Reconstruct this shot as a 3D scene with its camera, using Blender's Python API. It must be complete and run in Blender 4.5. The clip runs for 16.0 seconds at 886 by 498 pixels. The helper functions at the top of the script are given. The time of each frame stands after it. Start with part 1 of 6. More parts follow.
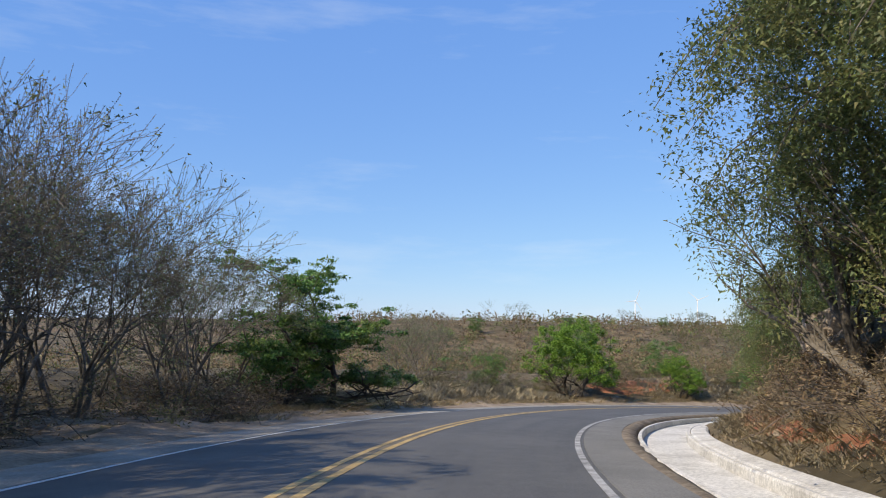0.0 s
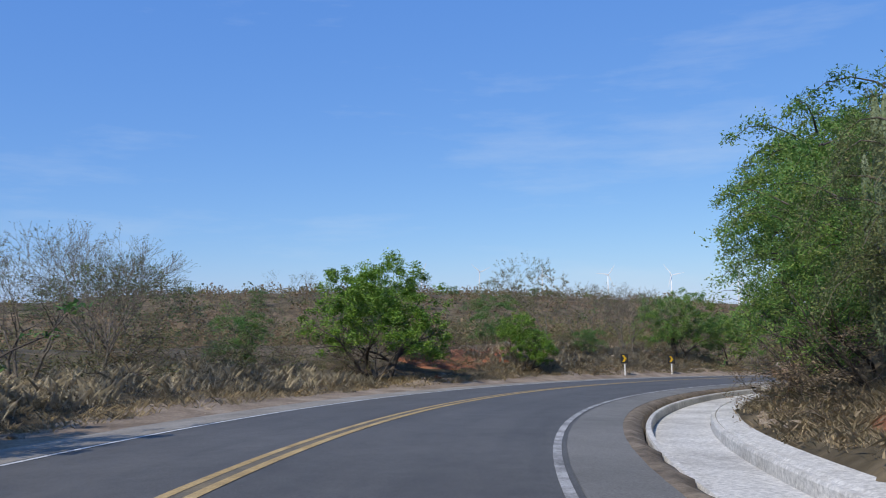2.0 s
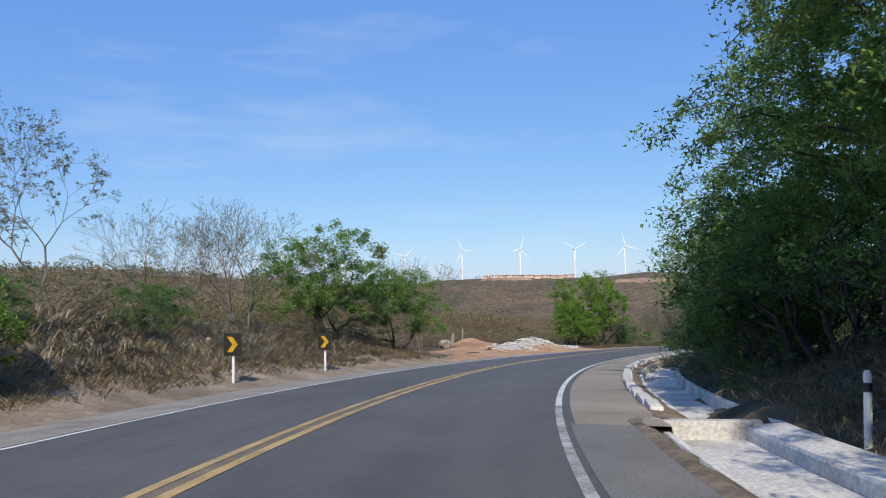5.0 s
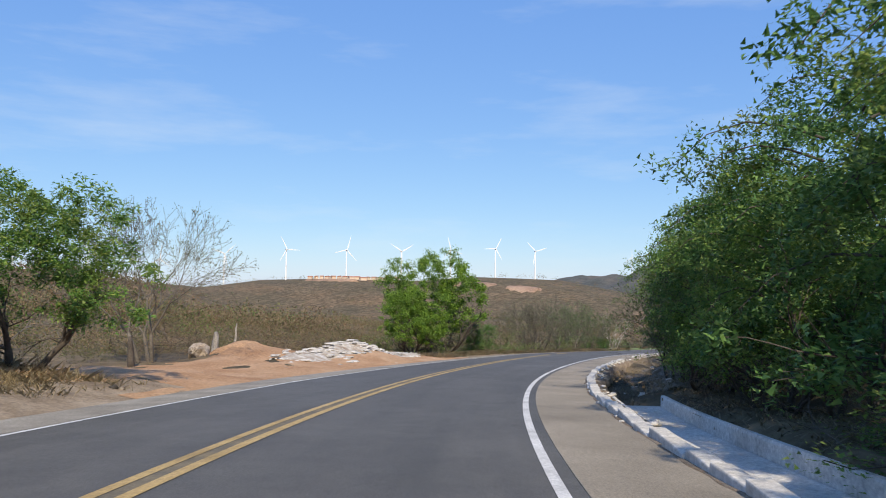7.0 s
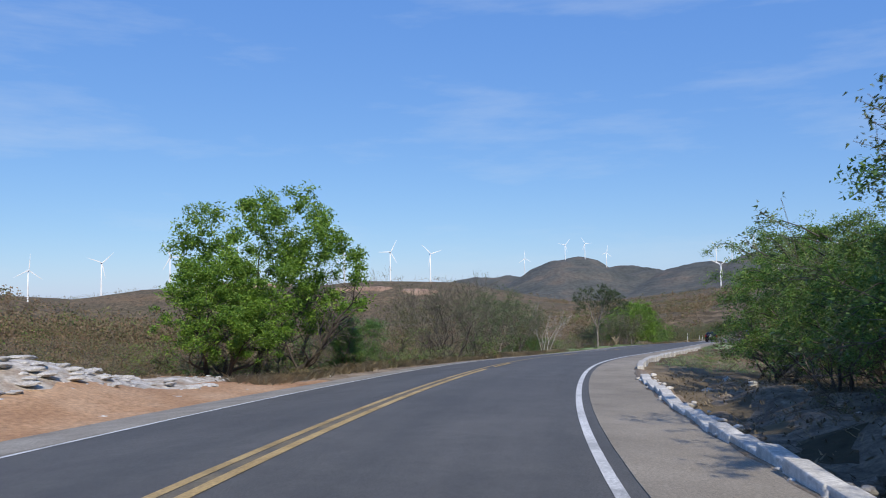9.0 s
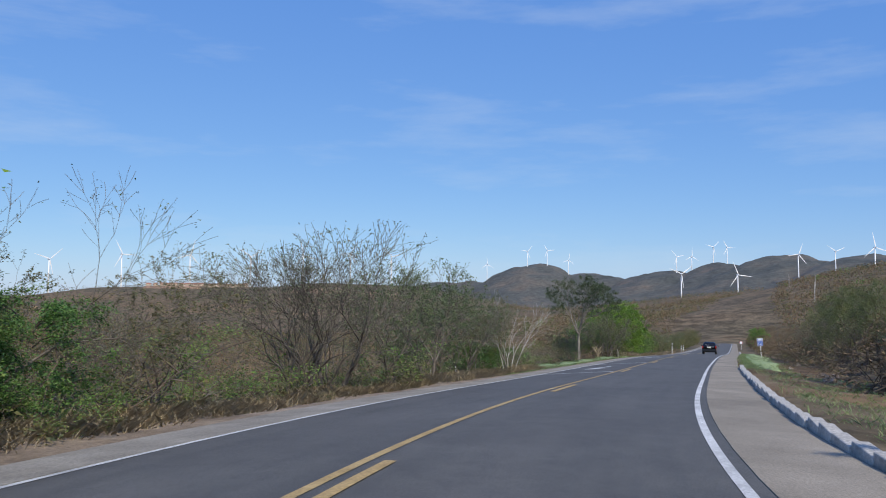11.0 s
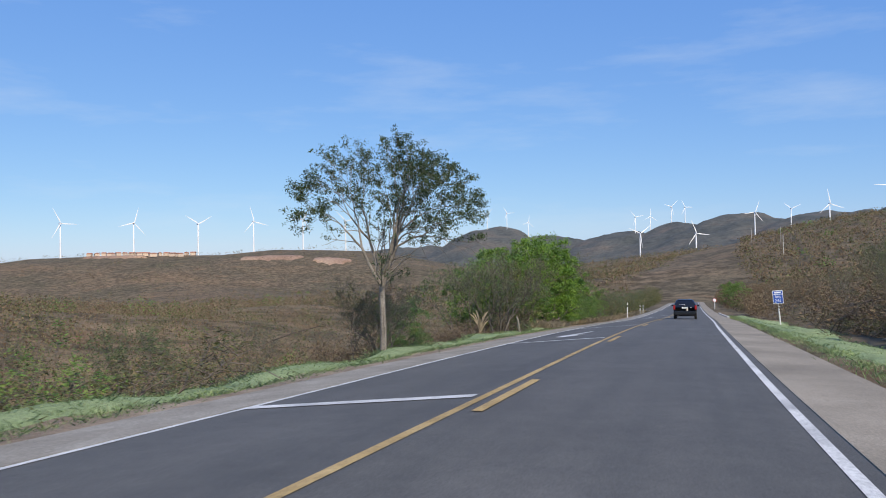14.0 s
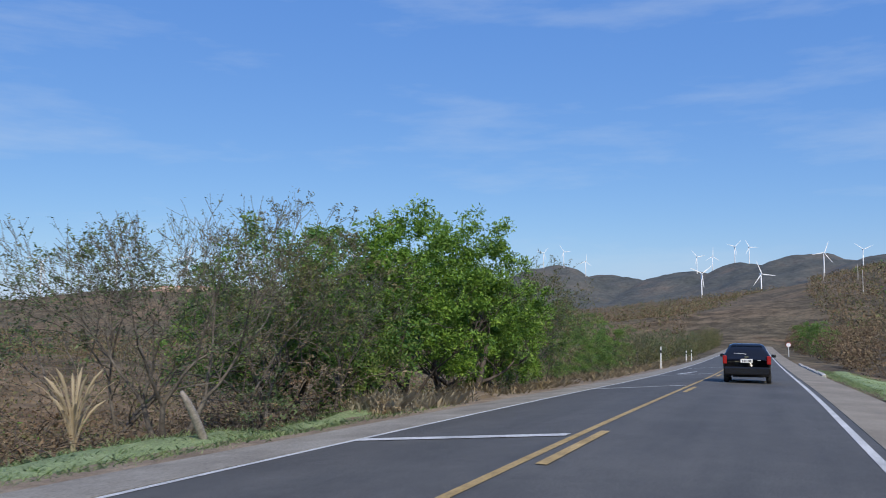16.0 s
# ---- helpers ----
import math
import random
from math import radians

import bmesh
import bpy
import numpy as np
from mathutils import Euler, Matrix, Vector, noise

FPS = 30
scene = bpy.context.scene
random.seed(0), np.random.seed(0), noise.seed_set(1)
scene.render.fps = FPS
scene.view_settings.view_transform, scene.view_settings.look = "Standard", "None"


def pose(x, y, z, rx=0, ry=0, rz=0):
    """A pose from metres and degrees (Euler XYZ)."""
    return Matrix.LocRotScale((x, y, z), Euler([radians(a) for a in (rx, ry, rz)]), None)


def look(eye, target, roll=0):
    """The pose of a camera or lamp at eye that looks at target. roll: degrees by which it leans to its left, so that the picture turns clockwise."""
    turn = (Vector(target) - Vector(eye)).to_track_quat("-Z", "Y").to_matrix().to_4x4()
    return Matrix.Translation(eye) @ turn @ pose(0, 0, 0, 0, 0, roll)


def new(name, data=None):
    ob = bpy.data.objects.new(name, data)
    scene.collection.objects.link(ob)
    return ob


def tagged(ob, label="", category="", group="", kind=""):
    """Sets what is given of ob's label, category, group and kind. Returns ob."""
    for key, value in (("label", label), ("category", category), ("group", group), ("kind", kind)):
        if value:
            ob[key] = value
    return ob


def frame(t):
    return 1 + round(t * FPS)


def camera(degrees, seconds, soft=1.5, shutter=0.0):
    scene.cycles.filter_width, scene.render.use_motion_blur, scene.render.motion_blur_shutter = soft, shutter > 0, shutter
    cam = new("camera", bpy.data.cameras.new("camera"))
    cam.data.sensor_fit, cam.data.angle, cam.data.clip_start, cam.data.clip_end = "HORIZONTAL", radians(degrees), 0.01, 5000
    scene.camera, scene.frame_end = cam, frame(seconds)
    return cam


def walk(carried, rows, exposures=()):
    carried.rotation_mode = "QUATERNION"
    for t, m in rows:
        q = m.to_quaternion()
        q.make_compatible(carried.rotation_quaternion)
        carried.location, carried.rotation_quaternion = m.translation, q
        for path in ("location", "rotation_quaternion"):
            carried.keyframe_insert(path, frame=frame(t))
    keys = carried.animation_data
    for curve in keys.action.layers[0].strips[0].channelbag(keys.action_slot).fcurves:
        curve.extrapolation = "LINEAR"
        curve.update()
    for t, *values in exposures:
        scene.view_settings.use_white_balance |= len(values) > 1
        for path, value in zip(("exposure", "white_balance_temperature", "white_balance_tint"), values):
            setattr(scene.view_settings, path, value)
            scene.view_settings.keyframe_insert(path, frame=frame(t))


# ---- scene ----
cam = camera(58.5, 16.0, 1.0, 0.08)
PATH = [
    (0, (1.864, -1.0, 1.266), (1.573, 8.939, 2.329), 0.89),
    (0.5, (1.95, 4.273, 0.94), (2.105, 14.23, 1.85), 1.43),
    (1, (2.328, 9.599, 0.661), (3.276, 19.494, 1.751), 0.74),
    (1.5, (2.848, 14.393, 0.35), (4.196, 24.263, 1.227), -0.18),
    (2, (3.807, 19.228, 0.093), (6.159, 28.919, 0.844), -0.58),
    (2.5, (4.761, 23.62, -0.235), (8.216, 32.993, 0.225), -0.76),
    (3, (6.279, 28.141, -0.512), (10.43, 37.221, 0.07), -1.66),
    (3.5, (8.153, 32.38, -0.732), (13.029, 41.086, -0.082), -2.04),
    (4, (10.411, 36.51, -1.015), (15.914, 44.839, -0.422), -1.61),
    (4.5, (13.161, 40.579, -1.311), (19.252, 48.492, -0.776), -1.18),
    (5, (16.426, 44.604, -1.625), (23.009, 52.117, -1.147), -0.76),
    (5.5, (20.221, 48.609, -1.962), (27.186, 55.772, -1.541), -0.33),
    (6, (24.55, 52.636, -2.323), (31.775, 59.541, -1.96), 0.10),
    (6.5, (29.281, 56.533, -2.753), (37.313, 62.47, -2.277), -0.05),
    (7, (34.061, 60.333, -3.129), (42.112, 66.243, -2.622), 0.66),
    (7.5, (38.998, 63.89, -3.449), (47.321, 69.38, -2.688), -0.65),
    (8, (44.085, 67.072, -3.932), (52.675, 72.166, -3.423), 0.05),
    (8.5, (49.252, 70.027, -4.31), (57.913, 74.996, -3.764), -1.20),
    (9, (54.409, 72.82, -4.646), (63.17, 77.609, -4.085), -0.92),
    (9.5, (59.582, 75.292, -4.951), (68.443, 79.891, -4.375), -0.65),
    (10, (64.789, 77.483, -5.227), (73.722, 81.939, -4.637), -0.37),
    (10.5, (70.038, 79.442, -5.484), (79.007, 83.822, -4.879), -0.09),
    (11, (75.333, 81.224, -5.743), (84.305, 85.596, -5.124), 0.19),
    (11.5, (80.69, 82.683, -6.098), (89.308, 87.703, -5.372), 0.54),
    (12, (86.93, 84.006, -6.366), (95.738, 88.636, -5.366), 0.51),
    (12.5, (93.288, 85.073, -6.718), (102.245, 89.436, -5.866), -0.24),
    (13, (99.714, 85.88, -7.063), (108.657, 90.333, -6.627), 0.08),
    (13.5, (106.743, 86.677, -7.487), (115.938, 90.597, -7.185), -1.34),
    (14, (114.035, 87.49, -7.87), (123.223, 91.432, -7.694), -1.02),
    (14.5, (124.69, 88.724, -8.325), (133.563, 93.329, -8.068), -0.43),
    (15, (130.777, 89.323, -8.58), (139.72, 93.758, -7.982), 1.19),
    (15.5, (136.501, 89.795, -8.945), (145.446, 94.233, -8.394), 0.47),
    (16, (142.715, 90.547, -9.264), (151.577, 95.131, -8.596), -0.21),
]
walk(cam, [(t, look(eye, target, roll)) for t, eye, target, roll in PATH], [(0, 0.22, 7200, 10), (0.5, 0.17, 7100, 10), (1, 0.0, 6750, 10), (2.0, -0.14, 6250, 10), (2.6, -0.12, 6350, 10), (3.2, 0.0, 6500, 10), (6, 0.0, 6600, 10), (7, 0.16, 7150, 10), (8.5, -0.08, 6450, 10), (12.5, -0.15, 6400, 10), (13.5, -0.05, 6550, 10), (14.5, 0.05, 6950, 10), (15.0, 0.14, 7250, 10), (16, -0.2, 6350, 10)])

# ---- sky and sun ----
world = bpy.data.worlds.new("sky")
scene.world = world
world.use_nodes = True
_sky = world.node_tree.nodes.new("ShaderNodeTexSky")
_sky.sky_type, _sky.sun_disc = "NISHITA", False
_sky.sun_elevation, _sky.sun_rotation = radians(40), radians(225)
_sky.air_density, _sky.dust_density, _sky.ozone_density = 1.0, 0.2, 3.0
_back = world.node_tree.nodes["Background"]
_soft = world.node_tree.nodes.new("ShaderNodeMix")
_soft.data_type, _soft.blend_type = "RGBA", "MULTIPLY"
_soft.inputs["Factor"].default_value = 1.0
_soft.inputs["B"].default_value = (0.50, 0.52, 0.36, 1)
_clear = world.node_tree.nodes.new("ShaderNodeMix")
_clear.data_type, _clear.blend_type = "RGBA", "ADD"
_clear.inputs["Factor"].default_value = 1.0
_clear.inputs["B"].default_value = (0.45, 1.45, 5.0, 1)
world.node_tree.links.new(_sky.outputs["Color"], _soft.inputs["A"])
world.node_tree.links.new(_soft.outputs["Result"], _clear.inputs["A"])
# thin high cloud drawn out along the horizon
_at = world.node_tree.nodes.new("ShaderNodeTexCoord")
_map = world.node_tree.nodes.new("ShaderNodeMapping")
_map.inputs["Scale"].default_value = (1.6, 1.6, 9.0)
_wisp = world.node_tree.nodes.new("ShaderNodeTexNoise")
_wisp.inputs["Scale"].default_value, _wisp.inputs["Detail"].default_value, _wisp.inputs["Roughness"].default_value = 1.7, 7, 0.6
_thin = world.node_tree.nodes.new("ShaderNodeMapRange")
_thin.inputs["From Min"].default_value, _thin.inputs["From Max"].default_value, _thin.inputs["To Max"].default_value = 0.50, 0.80, 0.32
_cloud = world.node_tree.nodes.new("ShaderNodeMix")
_cloud.data_type = "RGBA"
_cloud.inputs["B"].default_value = (6.2, 6.9, 7.6, 1)
world.node_tree.links.new(_at.outputs["Generated"], _map.inputs["Vector"])
world.node_tree.links.new(_map.outputs["Vector"], _wisp.inputs["Vector"])
world.node_tree.links.new(_wisp.outputs["Fac"], _thin.inputs["Value"])
world.node_tree.links.new(_thin.outputs["Result"], _cloud.inputs["Factor"])
world.node_tree.links.new(_clear.outputs["Result"], _cloud.inputs["A"])
world.node_tree.links.new(_cloud.outputs["Result"], _back.inputs["Color"])
_back.inputs["Strength"].default_value = 0.12

_sun = new("sun", bpy.data.lights.new("sun", "SUN"))
_sun.data.energy, _sun.data.angle, _sun.data.color = 4.8, radians(0.55), (1.0, 0.91, 0.78)
_sun.matrix_basis = look((0, 0, 0), (math.sin(radians(45)) * math.cos(radians(40)), math.cos(radians(45)) * math.cos(radians(40)), -math.sin(radians(40))))

# curvature of the road's line by distance, and how steeply it falls
KAPPA_AT = [-60, -10, 0, 10, 20, 30, 40, 50, 60, 70, 80, 90, 100, 110, 120, 130, 140, 150, 160, 170, 180, 190, 200, 210, 220]
KAPPA = [0.0, 0.00185, 0.00185, 0.01018, 0.0144, 0.01893, 0.01913, 0.01449, 0.00874, 0.00698, 0.00661, 0.00749, 0.00892, 0.00751, 0.00477, 0.01134, 0.00478, -0.0003, 0.0012, 0.00072, 0.00035, 0.00039, 0.00094, -0.00046, -0.00037]
GRADE_AT = [-60, 0, 44, 88, 104, 112, 120, 132, 144, 176, 220]
GRADE = [0.0549, 0.0549, 0.0587, 0.0639, 0.053, 0.0475, 0.0486, 0.0502, 0.0564, 0.0471, 0.0618]
LANE = 3.30
FALL_BEND, FALL_STRAIGHT = 0.029, 0.066

# ---- the road's line ----
RS = np.arange(-60.0, 1201.0, 1.0)
_turn = np.interp(RS, KAPPA_AT + [260, 420, 520, 640], KAPPA + [0.0, 0.0, 0.0006, 0.0])
_fall = np.interp(RS, GRADE_AT + [260, 340, 520, 900], GRADE + [0.05, 0.04, 0.028, 0.0])
RA = np.cumsum(_turn)
RX, RY, RZ = np.cumsum(np.sin(RA)), np.cumsum(np.cos(RA)), -np.cumsum(_fall)
RA = RA - np.interp(0, RS, RA)
RX, RY = np.cumsum(np.sin(RA)), np.cumsum(np.cos(RA))
RX, RY, RZ = RX - np.interp(0, RS, RX), RY - np.interp(0, RS, RY), RZ - np.interp(0, RS, RZ)


def crossfall(s, lat):
    """How far the oncoming lane drops below the crown at a lateral place."""
    k = np.interp(s, [96, 122], [FALL_BEND, FALL_STRAIGHT])
    return k * np.clip(-np.asarray(lat, float), 0, 4.75)


def along(s, lat, dz=0.0):
    """A point s metres along the yellow line, lat metres to its right, dz above the road."""
    a = float(np.interp(s, RS, RA))
    dz -= float(crossfall(s, lat))
    return Vector((float(np.interp(s, RS, RX)) + math.cos(a) * lat, float(np.interp(s, RS, RY)) - math.sin(a) * lat,
                   float(np.interp(s, RS, RZ)) + dz))


def heading(s):
    """The road's turn about z at s, for things that face along it."""
    return -float(np.interp(s, RS, RA))


def road_coords(x, y):
    """s and lateral place of points, by the nearest sample of the road's line."""
    x, y = np.asarray(x, float).ravel(), np.asarray(y, float).ravel()
    s, lat = np.empty(len(x)), np.empty(len(x))
    pick = slice(0, None, 2)
    ax, ay, aa, asx = RX[pick], RY[pick], RA[pick], RS[pick]
    for i in range(0, len(x), 20000):
        dx, dy = x[i:i + 20000, None] - ax, y[i:i + 20000, None] - ay
        j = (dx * dx + dy * dy).argmin(1)
        k = np.arange(len(j))
        s[i:i + 20000] = asx[j] + dx[k, j] * np.sin(aa[j]) + dy[k, j] * np.cos(aa[j])
        lat[i:i + 20000] = dx[k, j] * np.cos(aa[j]) - dy[k, j] * np.sin(aa[j])
    return s, lat


def smooth(a, b, v):
    u = np.clip((np.asarray(v, float) - a) / (b - a), 0, 1)
    return u * u * (3 - 2 * u)


WAVES = {}


def ripple(x, y, size, seed):
    """Cheap smooth noise of about -1 to 1 from crossed waves."""
    if (size, seed) not in WAVES:
        rng = np.random.default_rng(seed)
        draws = [(rng.uniform(0, 6.28), rng.uniform(0, 6.28), rng.uniform(0.6, 1.7) * 6.28 / size) for _ in range(5)]
        WAVES[size, seed] = [(math.cos(a) * w, math.sin(a) * w, p) for a, p, w in draws]
    out = 0
    for u, v, p in WAVES[size, seed]:
        out = out + np.sin(x * u + y * v + p)
    return out / 2.6


# hills: bearing in degrees clockwise from +y, distance, top above zero, half-width across and along the line of sight
HILLS = [(14, 2400, 34, 500, 420), (24, 2500, 16, 500, 420), (43, 1560, 13, 260, 260), (58, 1580, 26, 210, 260), (-25, 2300, 30, 900, 600),
         (-20, 340, 7, 90, 60), (-9, 345, 8, 80, 60), (1, 360, 8, 80, 60), (9, 352, 7, 70, 60), (18, 372, 4, 70, 60),
         (81, 1800, -8, 170, 300), (90, 1500, 14, 200, 300), (99, 900, 26, 160, 260), (120, 700, 30, 300, 260),
         (-90, 2500, 30, 1500, 900), (180, 2500, 40, 1500, 900)]


# the higher dark hills behind the wind farm, in the same terms
DARK_HILLS = [(70.5, 3800, 152, 240, 420), (74.5, 4000, 112, 330, 480), (65, 4100, 80, 330, 400), (80, 3700, 118, 260, 480), (84, 3550, 140, 260, 480), (87.5, 3400, 160, 300, 520), (93, 3100, 148, 300, 520), (99, 2700, 140, 300, 520)]


def dark_hill_height(x, y):
    r, az = np.hypot(x - 90, y - 80), np.arctan2(x - 90, y - 80)
    z = np.full(np.shape(x), -60.0)
    for b, d, top, across, deep in DARK_HILLS:
        side, ahead = r * np.sin(az - math.radians(b)), r * np.cos(az - math.radians(b)) - d
        z = np.maximum(z, -60 + (top + 60) * (1 + 0.05 * ripple(x, y, 300, 12)) * np.exp(-0.5 * ((side / across) ** 2 + (ahead / deep) ** 2)))
    return z + 5 * ripple(x, y, 170, 13) * smooth(-50, 20, z)


def far_land(x, y):
    dx, dy = x - 90.0, y - 80.0
    r, az = np.hypot(dx, dy), np.degrees(np.arctan2(dx, dy))
    start = -6.0 - 11.0 * smooth(-60, 200, dx)
    z = start - 9 * smooth(60, 300, r) - 22 * smooth(250, 800, r)
    z = z + 8.0 * ripple(x, y, 520, 3) * smooth(200, 700, r) + 1.2 * ripple(x, y, 90, 6) * smooth(60, 200, r)
    for b, d, top, across, deep in HILLS:
        off = np.radians((az - b + 180) % 360 - 180)
        side, ahead = r * np.sin(off), r * np.cos(off) - d
        ahead = np.where(np.cos(off) < 0, 1e5, ahead)
        g = np.exp(-0.5 * ((side / across) ** 2 + (ahead / deep) ** 2))
        rough = 1 + 0.14 * ripple(x, y, 420, 8)
        z = np.maximum(z, z + (top * rough - z) * g)
    return z


def ground_height(x, y):
    x, y = np.asarray(x, float), np.asarray(y, float)
    shape = x.shape
    x, y = x.ravel(), y.ravel()
    s, lat = road_coords(x, y)
    zr = np.interp(s, RS, RZ) - crossfall(s, lat)
    bump = ripple(x, y, 7, 1) * 0.12 + ripple(x, y, 2.3, 2) * 0.05
    # left of the road
    d = np.clip(-lat - 4.7, 0, None)
    flat = 0.02 * d + 0.9 * smooth(3, 12, d)
    bank = 0.25 * smooth(0, 1.5, d) + 1.3 * smooth(1.5, 6.5, d)
    sand = 0.06 * smooth(0, 3, d) - 1.6 * smooth(12, 26, d)
    fall = -0.10 * smooth(0, 1, d) - 1.6 * smooth(1.6, 7, d) - 3.2 * smooth(6, 26, d)
    k1, k2, k3 = smooth(52, 66, s), smooth(88, 97, s), smooth(122, 138, s)
    left = flat * (1 - k1) + k1 * (bank * (1 - k2) + k2 * (sand * (1 - k3) + k3 * fall))
    # right of the road
    d = np.clip(lat - 5.0, 0, None)
    cut = -0.5 + 0.5 * smooth(1.25, 1.6, d) + 5.2 * smooth(1.7, 9.5, d) + 5 * smooth(9, 40, d)
    wood = -0.55 + 0.45 * smooth(1.5, 2.4, d) + 2.0 * smooth(3.4, 12, d) + 4 * smooth(12, 45, d)
    open_side = -0.25 * smooth(0.2, 2.5, d) - 0.15 * smooth(2.5, 5, d) + 1.4 * smooth(5.5, 10, d) + 3.6 * smooth(9, 24, d) + 4.0 * smooth(20, 60, d)
    k1, k2 = smooth(62, 80, s), smooth(112, 128, s)
    right = cut * (1 - k1) + k1 * (wood * (1 - k2) + k2 * open_side)
    side = np.where(lat < 0, left, right)
    near = zr + side + bump * smooth(0.3, 2.0, np.where(lat < 0, -lat - 4.7, lat - 5.0)) - 0.03
    under = (lat > -4.75) & (lat < 5.05)
    near = np.where(under, zr - np.where((lat > 3.6) & (s < 112), 0.53, 0.16), near)
    # heaps of earth and rubble at the lay-by
    heap = lambda s0, l0, a, b, h: h * np.exp(-((s - s0) / a) ** 2 - ((lat - l0) / b) ** 2)
    near = near + heap(112.5, -8.2, 5.5, 1.5, 0.75) + heap(108.5, -11.2, 2.6, 1.4, 0.8) + heap(70, -9.5, 6, 1.8, 0.5) + heap(40, -9.4, 7, 1.6, 0.55)
    w = np.maximum(smooth(16, 75, np.abs(lat)), smooth(380, 520, s))
    far = far_land(x, y)
    # where the road runs on in the distance the land meets it
    z = near * (1 - w) + far * w
    return z.reshape(shape)


def ground_at(x, y):
    return float(ground_height(np.array([x]), np.array([y]))[0])


def land_top(x, y):
    return max(ground_at(x, y), float(dark_hill_height(np.array([x]), np.array([y]))[0]))


def spot(s, lat, sink=0.0):
    """A point on the ground beside the road."""
    p = along(s, lat)
    return Vector((p.x, p.y, ground_at(p.x, p.y) - sink))


# ---- small builders ----
def mesh_of(name, verts, faces, mat=None, smooth_faces=False):
    me = bpy.data.meshes.new(name)
    me.from_pydata([tuple(v) for v in verts], [], [tuple(f) for f in faces])
    me.update()
    if mat:
        me.materials.append(mat)
    if smooth_faces:
        me.polygons.foreach_set("use_smooth", [True] * len(me.polygons))
    return me


def big_mesh(name, verts, quads, mat, smooth_faces=False):
    """A mesh from numpy arrays: n x 3 places and m x 4 (or m x 3) corners."""
    verts, quads = np.asarray(verts, np.float32), np.asarray(quads, np.int32)
    k = quads.shape[1]
    me = bpy.data.meshes.new(name)
    me.vertices.add(len(verts))
    me.vertices.foreach_set("co", verts.ravel())
    me.loops.add(quads.size)
    me.loops.foreach_set("vertex_index", quads.ravel())
    me.polygons.add(len(quads))
    me.polygons.foreach_set("loop_start", np.arange(0, quads.size, k, dtype=np.int32))
    me.polygons.foreach_set("loop_total", np.full(len(quads), k, np.int32))
    if smooth_faces:
        me.polygons.foreach_set("use_smooth", np.ones(len(quads), bool))
    me.update(calc_edges=True)
    me.materials.append(mat)
    return me


def bm_mesh(name, bm, mat, smooth_faces=False):
    me = bpy.data.meshes.new(name)
    bmesh.ops.recalc_face_normals(bm, faces=bm.faces)
    bm.to_mesh(me)
    bm.free()
    me.materials.append(mat)
    if smooth_faces:
        me.polygons.foreach_set("use_smooth", [True] * len(me.polygons))
    return me


def part(name, data, mat, parent, label="", m=None):
    """A mesh (or bmesh) as one object under a thing or a part."""
    if isinstance(data, bmesh.types.BMesh):
        data = bm_mesh(name, data, mat)
    ob = new(name, data)
    ob.parent = parent
    if m is not None:
        ob.matrix_basis = m
    if label:
        tagged(ob, label)
    return ob


def box(size, at=(0, 0, 0), bevel=0.0, bm=None, turn=None):
    bm = bm or bmesh.new()
    made = bmesh.ops.create_cube(bm, size=1.0)["verts"]
    bmesh.ops.scale(bm, vec=size, verts=made)
    if bevel:
        edges = list({e for v in made for e in v.link_edges})
        made = bmesh.ops.bevel(bm, geom=edges, offset=bevel, segments=2, affect="EDGES", profile=0.5)["verts"] or made
        made = [v for v in bm.verts if v.is_valid and v in set(made)]
    if turn is not None:
        bmesh.ops.transform(bm, matrix=turn, verts=made)
    bmesh.ops.translate(bm, vec=at, verts=made)
    return bm


def tube(points, radii, sides=6, cap=True):
    """Places and faces of a round tube along a line."""
    verts, faces = [], []
    pts = [Vector(p) for p in points]
    side = Vector((1, 0, 0))
    for i, p in enumerate(pts):
        d = (pts[min(i + 1, len(pts) - 1)] - pts[max(i - 1, 0)]).normalized()
        if abs(d.dot(side)) > 0.95:
            side = Vector((0, 1, 0))
        a = d.cross(side).normalized()
        b = d.cross(a)
        for k in range(sides):
            t = 2 * math.pi * k / sides
            verts.append(p + (a * math.cos(t) + b * math.sin(t)) * radii[i])
        if i:
            o = (i - 1) * sides
            faces += [(o + k, o + (k + 1) % sides, o + sides + (k + 1) % sides, o + sides + k) for k in range(sides)]
    if cap:
        faces += [tuple(range(sides))[::-1], tuple(range((len(pts) - 1) * sides, len(pts) * sides))]
    return verts, faces


def strip(s0, s1, step, lats, heights, name, mat, smooth_faces=False, jag=0.0):
    """A ribbon along the road through the given lateral places and heights."""
    ss = np.append(np.arange(s0, s1, step), s1)
    rng = random.Random(int(s0 * 7 + lats[0] * 100))
    off = [rng.uniform(-jag, jag) for s in ss]
    verts = [along(float(s), l + o, h) for s, o in zip(ss, off) for l, h in zip(lats, heights)]
    n = len(lats)
    faces = [(i * n + j, i * n + j + 1, (i + 1) * n + j + 1, (i + 1) * n + j) for i in range(len(ss) - 1) for j in range(n - 1)]
    return mesh_of(name, verts, faces, mat, smooth_faces)

# ---- materials ----
def material(name, rough=0.8, metal=0.0, spec=0.4):
    mat = bpy.data.materials.new(name)
    mat.use_nodes = True
    nodes, links = mat.node_tree.nodes, mat.node_tree.links
    bsdf = nodes["Principled BSDF"]
    bsdf.inputs["Roughness"].default_value, bsdf.inputs["Metallic"].default_value = rough, metal
    bsdf.inputs["Specular IOR Level"].default_value = spec
    return mat, nodes, links, bsdf


